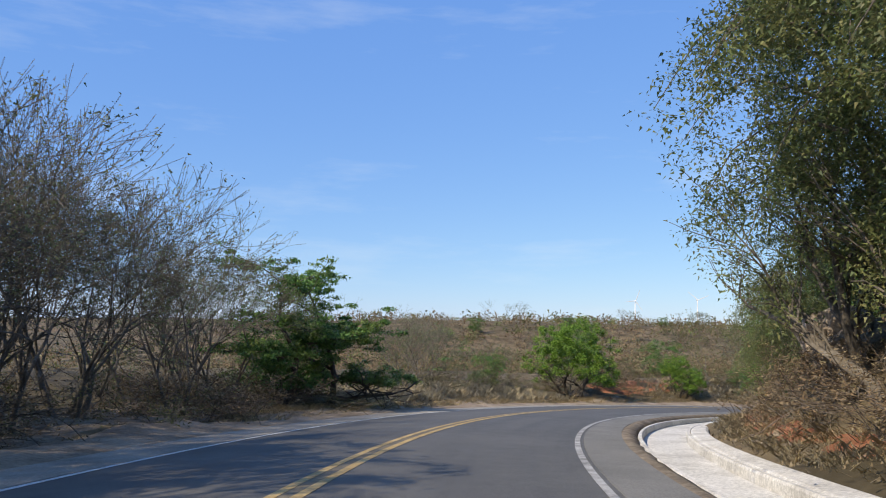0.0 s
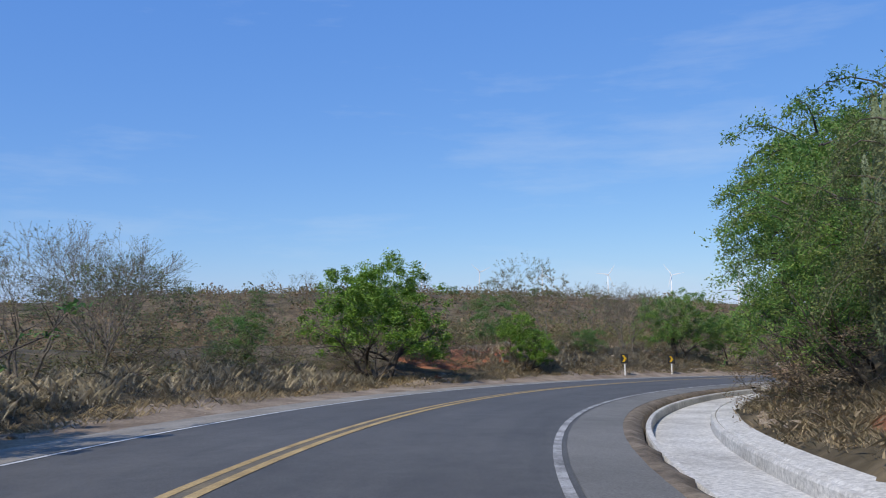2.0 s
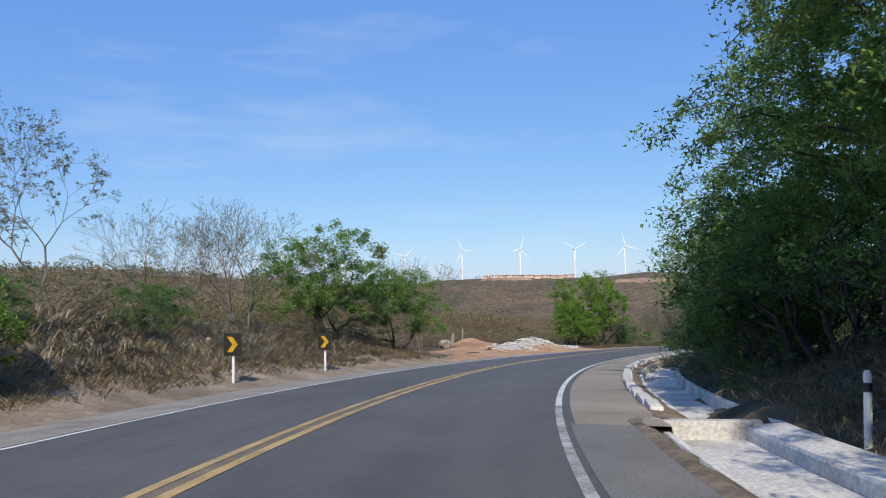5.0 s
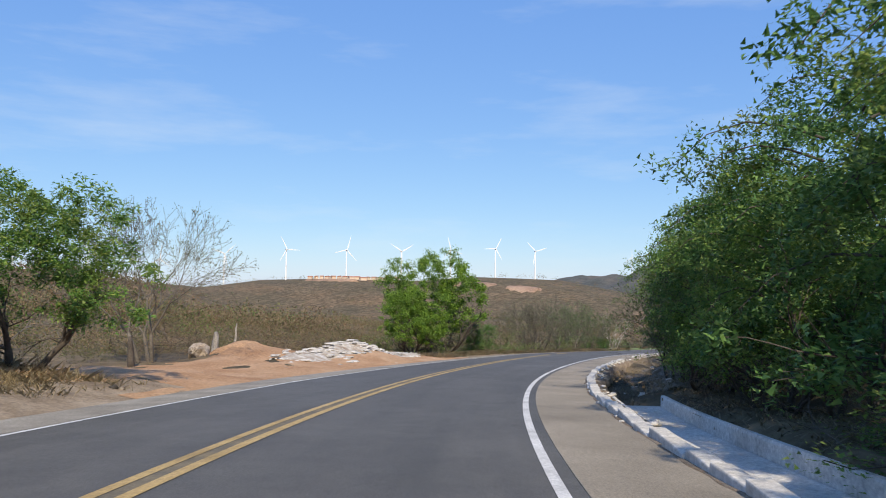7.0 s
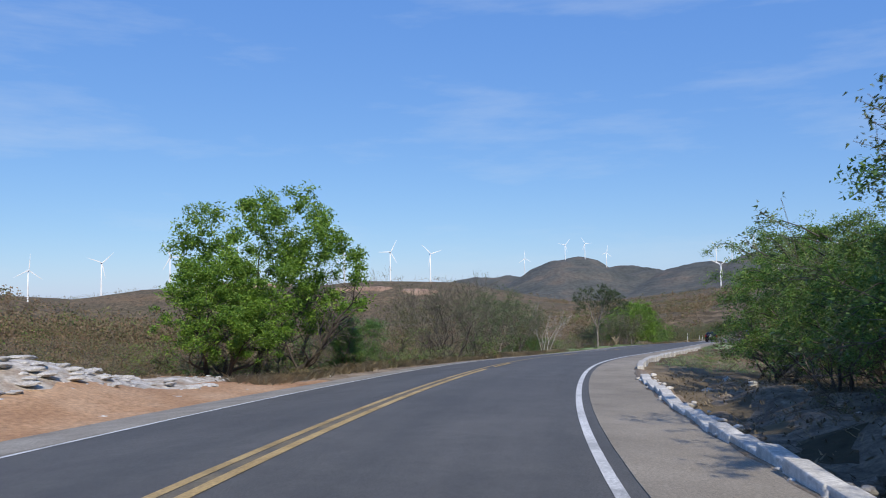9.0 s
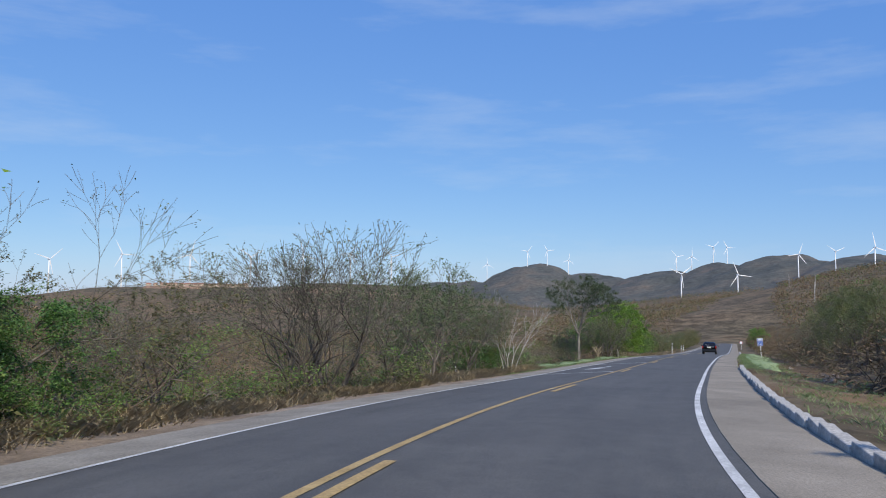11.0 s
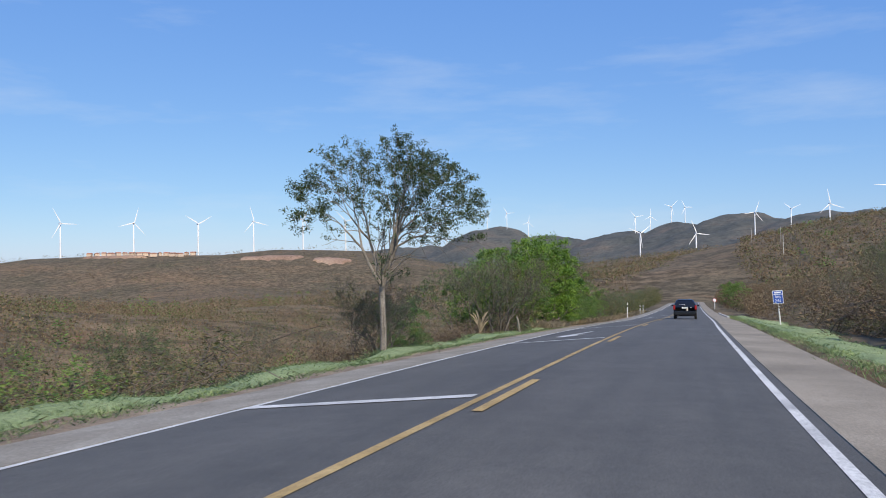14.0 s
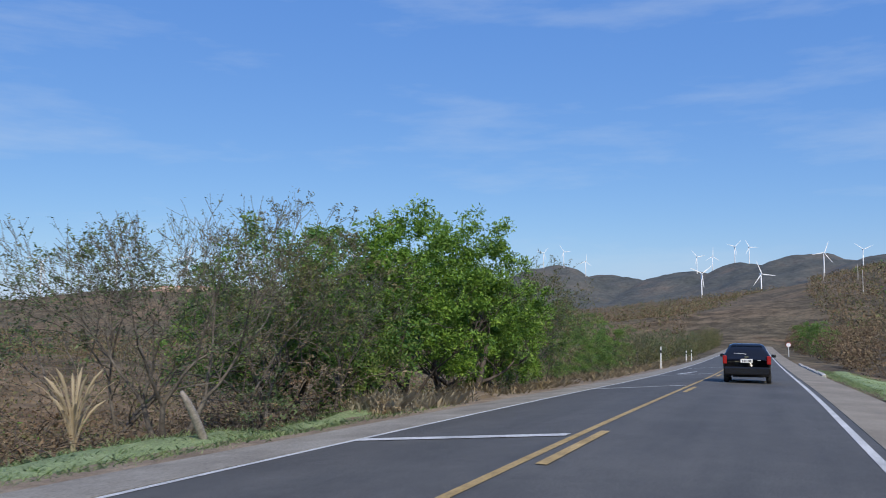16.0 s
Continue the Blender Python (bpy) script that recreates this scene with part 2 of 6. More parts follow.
def noise_node(nodes, links, scale, detail=6, rough=0.6, stretch=None, coords="Object"):
    at = nodes.new("ShaderNodeTexCoord")
    tex = nodes.new("ShaderNodeTexNoise")
    tex.inputs["Scale"].default_value, tex.inputs["Detail"].default_value, tex.inputs["Roughness"].default_value = scale, detail, rough
    if stretch:
        mp = nodes.new("ShaderNodeMapping")
        mp.inputs["Scale"].default_value = stretch
        links.new(at.outputs[coords], mp.inputs["Vector"])
        links.new(mp.outputs["Vector"], tex.inputs["Vector"])
    else:
        links.new(at.outputs[coords], tex.inputs["Vector"])
    return tex


def ramp(nodes, links, source, stops):
    r = nodes.new("ShaderNodeValToRGB")
    e = r.color_ramp.elements
    while len(e) < len(stops):
        e.new(0.5)
    for el, (p, c) in zip(e, stops):
        el.position, el.color = p, (*c, 1)
    links.new(source, r.inputs["Fac"])
    return r


def mixed(nodes, links, fac, a, b, how="MIX"):
    m = nodes.new("ShaderNodeMix")
    m.data_type, m.blend_type = "RGBA", how
    if isinstance(fac, float):
        m.inputs["Factor"].default_value = fac
    else:
        links.new(fac, m.inputs["Factor"])
    links.new(a, m.inputs["A"])
    links.new(b, m.inputs["B"])
    return m.outputs["Result"]


def relief(nodes, links, bsdf, source, strength, dist=0.02):
    b = nodes.new("ShaderNodeBump")
    b.inputs["Strength"].default_value, b.inputs["Distance"].default_value = strength, dist
    links.new(source, b.inputs["Height"])
    links.new(b.outputs["Normal"], bsdf.inputs["Normal"])


def surface(name, dark, mid, light, coarse=0.6, fine=14.0, rough=0.85, bump=0.4, dist=0.02, spec=0.3, stretch=None):
    """A worn surface: colour at two scales, grain and relief."""
    mat, nodes, links, bsdf = material(name, rough, 0, spec)
    a = noise_node(nodes, links, coarse, 5, 0.6, stretch)
    b = noise_node(nodes, links, fine, 8, 0.7)
    ca = ramp(nodes, links, a.outputs["Fac"], [(0.3, dark), (0.5, mid), (0.7, light)])
    cb = ramp(nodes, links, b.outputs["Fac"], [(0.3, (0.55, 0.55, 0.55)), (0.7, (1.25, 1.25, 1.25))])
    links.new(mixed(nodes, links, 1.0, ca.outputs["Color"], cb.outputs["Color"], "MULTIPLY"), bsdf.inputs["Base Color"])
    relief(nodes, links, bsdf, b.outputs["Fac"], bump, dist)
    return mat


def plain(name, colour, rough=0.5, metal=0.0, spec=0.5, vary=0.12):
    mat, nodes, links, bsdf = material(name, rough, metal, spec)
    n = noise_node(nodes, links, 6, 6)
    lo, hi = [tuple(c * k for c in colour) for k in (1 - vary, 1 + vary)]
    links.new(ramp(nodes, links, n.outputs["Fac"], [(0.3, lo), (0.7, hi)]).outputs["Color"], bsdf.inputs["Base Color"])
    return mat


def leaf_material(name, colours, glow=0.3, rough=0.55, turned=None):
    """Leaves: each its own shade, with some light passing through."""
    mat, nodes, links, bsdf = material(name, rough, 0, 0.35)
    geo = nodes.new("ShaderNodeNewGeometry")
    step = 1.0 / (len(colours) - 1)
    r = ramp(nodes, links, geo.outputs["Random Per Island"], [(i * step, c) for i, c in enumerate(colours)])
    big = noise_node(nodes, links, 0.7, 3)
    tone = ramp(nodes, links, big.outputs["Fac"], [(0.3, (0.7, 0.72, 0.7)), (0.7, (1.2, 1.15, 1.0))])
    col = mixed(nodes, links, 1.0, r.outputs["Color"], tone.outputs["Color"], "MULTIPLY")
    if turned:
        # sprays that have turned yellow or brown
        sear = noise_node(nodes, links, 0.55, 4, 0.65)
        where = ramp(nodes, links, sear.outputs["Fac"], [(0.50, (0, 0, 0)), (0.66, (0.6, 0.6, 0.6))])
        old = nodes.new("ShaderNodeRGB")
        old.outputs[0].default_value = (*turned, 1)
        shade = mixed(nodes, links, 1.0, old.outputs[0], tone.outputs["Color"], "MULTIPLY")
        col = mixed(nodes, links, where.outputs["Color"], col, shade)
    links.new(col, bsdf.inputs["Base Color"])
    thin = nodes.new("ShaderNodeBsdfTranslucent")
    links.new(col, thin.inputs["Color"])
    mix = nodes.new("ShaderNodeMixShader")
    mix.inputs["Fac"].default_value = glow
    links.new(bsdf.outputs["BSDF"], mix.inputs[1])
    links.new(thin.outputs["BSDF"], mix.inputs[2])
    links.new(mix.outputs["Shader"], nodes["Material Output"].inputs["Surface"])
    return mat


def asphalt_material():
    """Worn asphalt: aggregate grain, patchy wear and long drag marks."""
    mat, nodes, links, bsdf = material("asphalt", 0.72, 0, 0.35)
    a = noise_node(nodes, links, 0.35, 6, 0.65)
    b = noise_node(nodes, links, 55, 4, 0.7)
    c = noise_node(nodes, links, 2.6, 8, 0.75)
    base = ramp(nodes, links, a.outputs["Fac"], [(0.32, (0.090, 0.086, 0.078)), (0.5, (0.104, 0.100, 0.090)), (0.68, (0.122, 0.117, 0.105))])
    grain = ramp(nodes, links, b.outputs["Fac"], [(0.3, (0.6, 0.6, 0.6)), (0.7, (1.35, 1.35, 1.35))])
    wear = ramp(nodes, links, c.outputs["Fac"], [(0.34, (0.86, 0.86, 0.87)), (0.55, (1.0, 1.0, 1.0)), (0.72, (1.12, 1.115, 1.10))])
    col = mixed(nodes, links, 1.0, base.outputs["Color"], grain.outputs["Color"], "MULTIPLY")
    col = mixed(nodes, links, 1.0, col, wear.outputs["Color"], "MULTIPLY")
    # worn wheel paths and long streaks that follow the lanes
    across, run, place = nodes.new("ShaderNodeAttribute"), nodes.new("ShaderNodeAttribute"), nodes.new("ShaderNodeCombineXYZ")
    across.attribute_name, run.attribute_name = "across", "run"
    slow = nodes.new("ShaderNodeMath")
    slow.operation = "MULTIPLY"
    slow.inputs[1].default_value = 0.045
    links.new(run.outputs["Fac"], slow.inputs[0])
    links.new(across.outputs["Fac"], place.inputs["X"])
    links.new(slow.outputs["Value"], place.inputs["Y"])
    drag = nodes.new("ShaderNodeTexNoise")
    drag.inputs["Scale"].default_value, drag.inputs["Detail"].default_value, drag.inputs["Roughness"].default_value = 1.5, 7, 0.62
    links.new(place.outputs["Vector"], drag.inputs["Vector"])
    streak = ramp(nodes, links, drag.outputs["Fac"], [(0.36, (0.86, 0.865, 0.87)), (0.5, (0.98, 0.98, 0.98)), (0.66, (1.08, 1.075, 1.07))])
    links.new(mixed(nodes, links, 1.0, col, streak.outputs["Color"], "MULTIPLY"), bsdf.inputs["Base Color"])
    relief(nodes, links, bsdf, b.outputs["Fac"], 0.5, 0.008)
    return mat


ASPHALT = asphalt_material()
SHOULDER = surface("shoulder_asphalt", (0.22, 0.193, 0.152), (0.29, 0.254, 0.20), (0.36, 0.315, 0.25), 0.5, 40, 0.9, 0.5, 0.01)
SHOULDER_PALE = surface("pale_gritty_shoulder", (0.215, 0.195, 0.163), (0.29, 0.265, 0.222), (0.36, 0.335, 0.285), 0.9, 26, 0.95, 0.6, 0.01)
DULL_YELLOW = surface("road_paint_worn_yellow", (0.12, 0.11, 0.09), (0.17, 0.145, 0.10), (0.24, 0.19, 0.11), 1.8, 30, 0.8, 0.3, 0.004)
SHOULDER_GREY = surface("shoulder_grey_asphalt", (0.15, 0.147, 0.135), (0.19, 0.186, 0.172), (0.235, 0.228, 0.21), 0.5, 40, 0.9, 0.5, 0.01)
CONCRETE_PALE = surface("pale_limed_concrete", (0.44, 0.42, 0.38), (0.62, 0.60, 0.55), (0.74, 0.72, 0.67), 0.7, 14, 0.9, 0.6, 0.02)
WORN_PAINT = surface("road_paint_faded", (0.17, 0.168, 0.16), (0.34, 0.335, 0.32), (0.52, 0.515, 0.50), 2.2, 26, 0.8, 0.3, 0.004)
WHITE_PAINT = surface("road_paint_white", (0.42, 0.42, 0.41), (0.62, 0.62, 0.60), (0.75, 0.75, 0.73), 1.3, 30, 0.7, 0.3, 0.004)
YELLOW_PAINT = surface("road_paint_yellow", (0.30, 0.21, 0.085), (0.46, 0.32, 0.13), (0.55, 0.40, 0.18), 1.3, 30, 0.7, 0.3, 0.004)
CONCRETE = surface("weathered_concrete", (0.34, 0.32, 0.29), (0.50, 0.48, 0.44), (0.64, 0.62, 0.58), 0.9, 18, 0.9, 0.6, 0.02)
CONCRETE_DARK = surface("stained_concrete", (0.10, 0.095, 0.085), (0.18, 0.17, 0.15), (0.28, 0.265, 0.24), 1.1, 18, 0.9, 0.6, 0.02)
SAND = surface("orange_sand", (0.32, 0.17, 0.085), (0.44, 0.26, 0.14), (0.54, 0.36, 0.22), 0.35, 9, 0.95, 0.6, 0.04)
DIRT_EDGE = surface("gravelly_dirt", (0.18, 0.135, 0.092), (0.28, 0.215, 0.15), (0.40, 0.325, 0.24), 0.8, 12, 0.95, 0.8, 0.04)
ROCK = surface("pale_rock", (0.22, 0.17, 0.12), (0.38, 0.31, 0.24), (0.55, 0.48, 0.39), 1.2, 9, 0.9, 0.9, 0.06)
BLACK_ROCK = surface("dark_rock", (0.05, 0.045, 0.04), (0.09, 0.08, 0.07), (0.15, 0.135, 0.12), 1.2, 9, 0.9, 0.9, 0.06)
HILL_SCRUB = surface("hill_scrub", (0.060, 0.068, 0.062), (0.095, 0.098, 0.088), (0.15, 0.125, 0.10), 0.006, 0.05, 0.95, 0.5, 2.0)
# dark dirt of the drain strip, also painted tree shade on the litter
DIRT_AND_SHADE = surface("dark_dirt_and_shade", (0.11, 0.085, 0.062), (0.20, 0.16, 0.115), (0.31, 0.25, 0.18), 2.6, 14, 0.95, 0.8, 0.03)
RUBBLE_GROUND = surface("rubbly_ground", (0.30, 0.20, 0.13), (0.48, 0.42, 0.34), (0.72, 0.69, 0.64), 1.6, 9, 0.95, 0.9, 0.06)
BARK_WHITE = surface("white_bark", (0.38, 0.36, 0.33), (0.55, 0.53, 0.49), (0.68, 0.66, 0.62), 2.0, 20, 0.85, 0.5, 0.02)
RED_CLAY = surface("red_clay", (0.20, 0.075, 0.035), (0.30, 0.12, 0.06), (0.38, 0.19, 0.11), 0.8, 9, 0.95, 0.8, 0.05)
WHITE_STONE = surface("white_rubble", (0.45, 0.42, 0.37), (0.62, 0.59, 0.54), (0.78, 0.76, 0.72), 1.5, 9, 0.9, 0.8, 0.05)
BARK_GREY = surface("grey_bark", (0.085, 0.073, 0.06), (0.14, 0.122, 0.10), (0.23, 0.205, 0.175), 2.0, 20, 0.9, 0.7, 0.02)
BARK_PALE = surface("pale_bark", (0.24, 0.21, 0.18), (0.36, 0.33, 0.29), (0.50, 0.47, 0.42), 2.0, 20, 0.9, 0.7, 0.02)
BARK_MID = surface("grey_brown_bark", (0.16, 0.14, 0.115), (0.25, 0.222, 0.19), (0.36, 0.33, 0.29), 2.0, 20, 0.9, 0.7, 0.02)
BARK_TWIG = surface("brown_twigs", (0.085, 0.065, 0.05), (0.14, 0.112, 0.088), (0.22, 0.185, 0.15), 2.0, 20, 0.9, 0.5, 0.01)
BARK_DARK = surface("dark_bark", (0.055, 0.045, 0.038), (0.09, 0.075, 0.062), (0.14, 0.12, 0.10), 2.0, 20, 0.9, 0.7, 0.02)
LEAF_BRIGHT = leaf_material("leaf_bright_green", [(0.06, 0.135, 0.02), (0.115, 0.23, 0.03), (0.18, 0.32, 0.045), (0.26, 0.39, 0.07)])
LEAF_DARK = leaf_material("leaf_dark_green", [(0.04, 0.105, 0.03), (0.075, 0.175, 0.045), (0.115, 0.235, 0.065), (0.175, 0.295, 0.085)], 0.32, turned=(0.22, 0.235, 0.06))
LEAF_MIXED = leaf_material("leaf_mixed_green", [(0.065, 0.16, 0.04), (0.12, 0.25, 0.055), (0.18, 0.32, 0.075), (0.27, 0.34, 0.09)], 0.38, turned=(0.22, 0.25, 0.07))
LEAF_OLIVE = leaf_material("leaf_olive", [(0.075, 0.094, 0.037), (0.125, 0.138, 0.056), (0.175, 0.175, 0.075), (0.225, 0.175, 0.1)])
LEAF_DRY = leaf_material("leaf_dry_brown", [(0.13, 0.087, 0.057), (0.19, 0.130, 0.085), (0.25, 0.185, 0.125), (0.18, 0.155, 0.09)], 0.2, 0.8)
LEAF_STRAW = leaf_material("leaf_straw", [(0.15, 0.12, 0.075), (0.23, 0.18, 0.12), (0.31, 0.255, 0.18), (0.18, 0.15, 0.10)], 0.2, 0.8)
ORANGE_EARTH = surface("orange_earth", (0.26, 0.165, 0.11), (0.36, 0.235, 0.16), (0.45, 0.32, 0.22), 0.02, 0.3, 0.95, 0.5, 0.5)
LEAF_PALE = leaf_material("leaf_pale_sparse", [(0.091, 0.13, 0.065), (0.143, 0.182, 0.098), (0.208, 0.234, 0.143), (0.169, 0.13, 0.091)])
LEAF_VINE = leaf_material("leaf_grey_green", [(0.085, 0.125, 0.06), (0.13, 0.18, 0.075), (0.19, 0.235, 0.09), (0.22, 0.21, 0.10)], 0.35, turned=(0.21, 0.19, 0.095))
LEAF_TUFT = leaf_material("leaf_tufts_green", [(0.06, 0.105, 0.045), (0.10, 0.155, 0.062), (0.145, 0.20, 0.085), (0.19, 0.225, 0.11)])
LEAF_UMBRELLA = leaf_material("leaf_dull_green", [(0.035, 0.065, 0.028), (0.055, 0.095, 0.04), (0.08, 0.12, 0.055), (0.11, 0.13, 0.06)])
GRASS_GREEN = leaf_material("grass_green", [(0.26, 0.38, 0.17), (0.31, 0.44, 0.20), (0.38, 0.49, 0.25), (0.46, 0.50, 0.30)], 0.5)
GRASS_SOD = surface("grass_sod", (0.21, 0.27, 0.13), (0.28, 0.36, 0.17), (0.35, 0.42, 0.22), 1.2, 16, 0.95, 0.9, 0.05)
GRASS_DRY = leaf_material("grass_dry", [(0.42, 0.35, 0.24), (0.55, 0.46, 0.33), (0.64, 0.55, 0.41), (0.46, 0.40, 0.28)], 0.42, 0.8)
GRASS_PALE = leaf_material("grass_bleached", [(0.52, 0.46, 0.36), (0.64, 0.58, 0.48), (0.74, 0.69, 0.60), (0.58, 0.51, 0.39)], 0.45, 0.8)
CACTUS_SKIN = surface("cactus_skin", (0.10, 0.15, 0.08), (0.17, 0.22, 0.12), (0.24, 0.28, 0.17), 3, 20, 0.7, 0.4, 0.01)
TURBINE_WHITE = plain("turbine_white", (0.78, 0.79, 0.80), 0.4, 0, 0.5, 0.04)
POST_WHITE = plain("post_white_paint", (0.72, 0.72, 0.70), 0.6)
SIGN_BLACK = plain("sign_black", (0.012, 0.012, 0.012), 0.45)
SIGN_YELLOW = plain("sign_yellow", (0.78, 0.52, 0.02), 0.45)
SIGN_BLUE = plain("sign_blue", (0.02, 0.09, 0.42), 0.4)
SIGN_WHITE = plain("sign_white", (0.75, 0.76, 0.78), 0.4)
SIGN_BACK = plain("sign_back_aluminium", (0.45, 0.45, 0.46), 0.45, 0.8)
SIGN_RED = plain("sign_red", (0.55, 0.03, 0.03), 0.4)
CAR_PAINT = plain("black_car_paint", (0.010, 0.010, 0.012), 0.12, 0, 0.6, 0.05)
CAR_GLASS = plain("tinted_car_glass", (0.006, 0.007, 0.009), 0.05, 0, 0.7, 0.05)
CAR_PLASTIC = plain("black_plastic", (0.02, 0.02, 0.02), 0.6)
TYRE = plain("tyre_rubber", (0.022, 0.022, 0.022), 0.85)
RIM = plain("steel_rim", (0.35, 0.35, 0.36), 0.35, 0.9)
LAMP_RED = plain("tail_lamp_red", (0.30, 0.014, 0.012), 0.15)
LAMP_CLEAR = plain("clear_lamp", (0.6, 0.6, 0.6), 0.15)
PLATE_WHITE = plain("plate_white", (0.72, 0.72, 0.70), 0.5)
PLATE_INK = plain("plate_ink", (0.04, 0.04, 0.05), 0.5)
EMBLEM = plain("gilt_emblem", (0.65, 0.55, 0.30), 0.25, 0.9)
HOUSE_WALL = plain("far_house_wall", (0.62, 0.48, 0.36), 0.85)
HOUSE_ROOF = plain("far_house_roof", (0.36, 0.16, 0.10), 0.85)


def ground_material():
    mat, nodes, links, bsdf = material("dry_ground", 0.95, 0, 0.2)
    a = noise_node(nodes, links, 0.035, 6, 0.65)
    b = noise_node(nodes, links, 0.9, 8, 0.7)
    c = noise_node(nodes, links, 0.006, 5, 0.6)
    base = ramp(nodes, links, a.outputs["Fac"], [(0.30, (0.10, 0.088, 0.055)), (0.45, (0.16, 0.125, 0.085)), (0.58, (0.23, 0.175, 0.115)), (0.72, (0.29, 0.16, 0.09))])
    scrub = ramp(nodes, links, c.outputs["Fac"], [(0.35, (0.09, 0.088, 0.05)), (0.5, (0.15, 0.12, 0.08)), (0.66, (0.25, 0.165, 0.10))])
    tone = ramp(nodes, links, b.outputs["Fac"], [(0.3, (0.55, 0.55, 0.55)), (0.7, (1.3, 1.28, 1.25))])
    col = mixed(nodes, links, 0.5, base.outputs["Color"], scrub.outputs["Color"])
    bushes = noise_node(nodes, links, 0.16, 5, 0.7)
    cover = ramp(nodes, links, bushes.outputs["Fac"], [(0.40, (0.42, 0.42, 0.36)), (0.52, (0.85, 0.85, 0.8)), (0.62, (1.15, 1.12, 1.05))])
    col = mixed(nodes, links, 1.0, col, cover.outputs["Color"], "MULTIPLY")
    links.new(mixed(nodes, links, 1.0, col, tone.outputs["Color"], "MULTIPLY"), bsdf.inputs["Base Color"])
    relief(nodes, links, bsdf, b.outputs["Fac"], 0.8, 0.08)
    return mat


GROUND = ground_material()

# ---- the land ----
GRID = []


def sheet_height(x, y):
    """The height of the ground sheet itself, between its own corners."""
    xs, ys, gz = GRID
    i, j = min(max(int(np.searchsorted(xs, x)) - 1, 0), len(xs) - 2), min(max(int(np.searchsorted(ys, y)) - 1, 0), len(ys) - 2)
    u, v = (x - xs[i]) / (xs[i + 1] - xs[i]), (y - ys[j]) / (ys[j + 1] - ys[j])
    return float((gz[j, i] * (1 - u) + gz[j, i + 1] * u) * (1 - v) + (gz[j + 1, i] * (1 - u) + gz[j + 1, i + 1] * u) * v)


def build_ground():
    def axis(lo, hi, fine_lo, fine_hi, step):
        mid = np.arange(fine_lo, fine_hi + 0.1, step)
        out, d = [], step
        a = fine_lo
        while a > lo:
            d *= 1.16
            a -= d
            out.append(max(a, lo))
        left = out[::-1]
        out, d, a = [], step, mid[-1]
        while a < hi:
            d *= 1.16
            a += d
            out.append(min(a, hi))
        return np.concatenate([left, mid, out])

    xs, ys = axis(-4800, 4800, -30, 240, 1.0), axis(-4800, 4800, -25, 140, 1.0)
    gx, gy = np.meshgrid(xs, ys)
    gz = ground_height(gx, gy)
    n, m = gx.shape
    idx = np.arange(n * m).reshape(n, m)
    quads = np.stack([idx[:-1, :-1], idx[:-1, 1:], idx[1:, 1:], idx[1:, :-1]], -1).reshape(-1, 4)
    GRID[:] = [xs, ys, gz]
    me = big_mesh("ground", np.stack([gx, gy, gz], -1).reshape(-1, 3), quads, GROUND, True)
    tagged(new("ground", me), "dry brown scrubland soil with reddish patches", "ground", kind="structure")


build_ground()



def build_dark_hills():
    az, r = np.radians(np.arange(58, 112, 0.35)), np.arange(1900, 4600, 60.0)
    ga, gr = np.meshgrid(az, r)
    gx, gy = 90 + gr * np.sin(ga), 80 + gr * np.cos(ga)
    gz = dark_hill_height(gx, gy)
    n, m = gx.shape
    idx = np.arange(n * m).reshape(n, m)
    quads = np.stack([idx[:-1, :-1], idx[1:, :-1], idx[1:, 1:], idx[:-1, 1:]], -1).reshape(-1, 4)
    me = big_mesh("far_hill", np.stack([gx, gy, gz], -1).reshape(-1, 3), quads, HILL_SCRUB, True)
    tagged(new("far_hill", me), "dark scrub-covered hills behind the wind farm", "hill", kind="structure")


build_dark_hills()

# ---- the road and its paint ----
_lats = [-4.75, -4.70, -3.9, -2.6, -1.3, 0.0, 1.3, 2.6, 3.9, 4.0]
_road = strip(-55, 450, 2.0, _lats, [-0.35, -0.015, 0.0, 0.01, 0.02, 0.03, 0.02, 0.01, 0.0, -0.3], "road", ASPHALT)
_count = len(_road.vertices)
_road.attributes.new("across", "FLOAT", "POINT").data.foreach_set("value", np.tile(_lats, _count // len(_lats)).astype(np.float32))
_road.attributes.new("run", "FLOAT", "POINT").data.foreach_set("value", np.repeat(np.append(np.arange(-55, 450, 2.0), 450), len(_lats)).astype(np.float32))
tagged(new("road", _road),
       "grey two-lane asphalt road with painted lines", "road", kind="structure")
tagged(new("pavement", strip(-55, 61, 2.0, [3.42, 3.43, 4.27, 4.31], [-0.03, 0.013, -0.002, -0.5], "pavement", SHOULDER_GREY)),
       "paler worn shoulder beside the lane", "shoulder", kind="structure")
tagged(new("pavement", strip(61, 450, 2.0, [3.49, 3.50, 4.78, 4.84], [-0.03, 0.013, -0.02, -0.5], "pavement", SHOULDER)),
       "paler worn shoulder beside the lane", "shoulder", kind="structure")


tagged(new("pavement", strip(-55, 450, 1.0, [-4.74, -4.66, -3.9, -3.41, -3.40], [-0.3, -0.002, 0.010, 0.010, -0.02], "pavement", SHOULDER_PALE, False, 0.02)),
       "pale gritty strip outside the edge line", "shoulder", kind="structure")


def paint(name, s0, s1, lat0, lat1, mat, label, step=1.0, lift=0.036):
    up = lambda l: lift - 0.03 * abs(l) / 3.9
    ob = new(name, strip(s0, s1, step, [lat0, lat1], [up(lat0), up(lat1)], name, mat))
    return tagged(ob, label, "road marking", kind="structure")


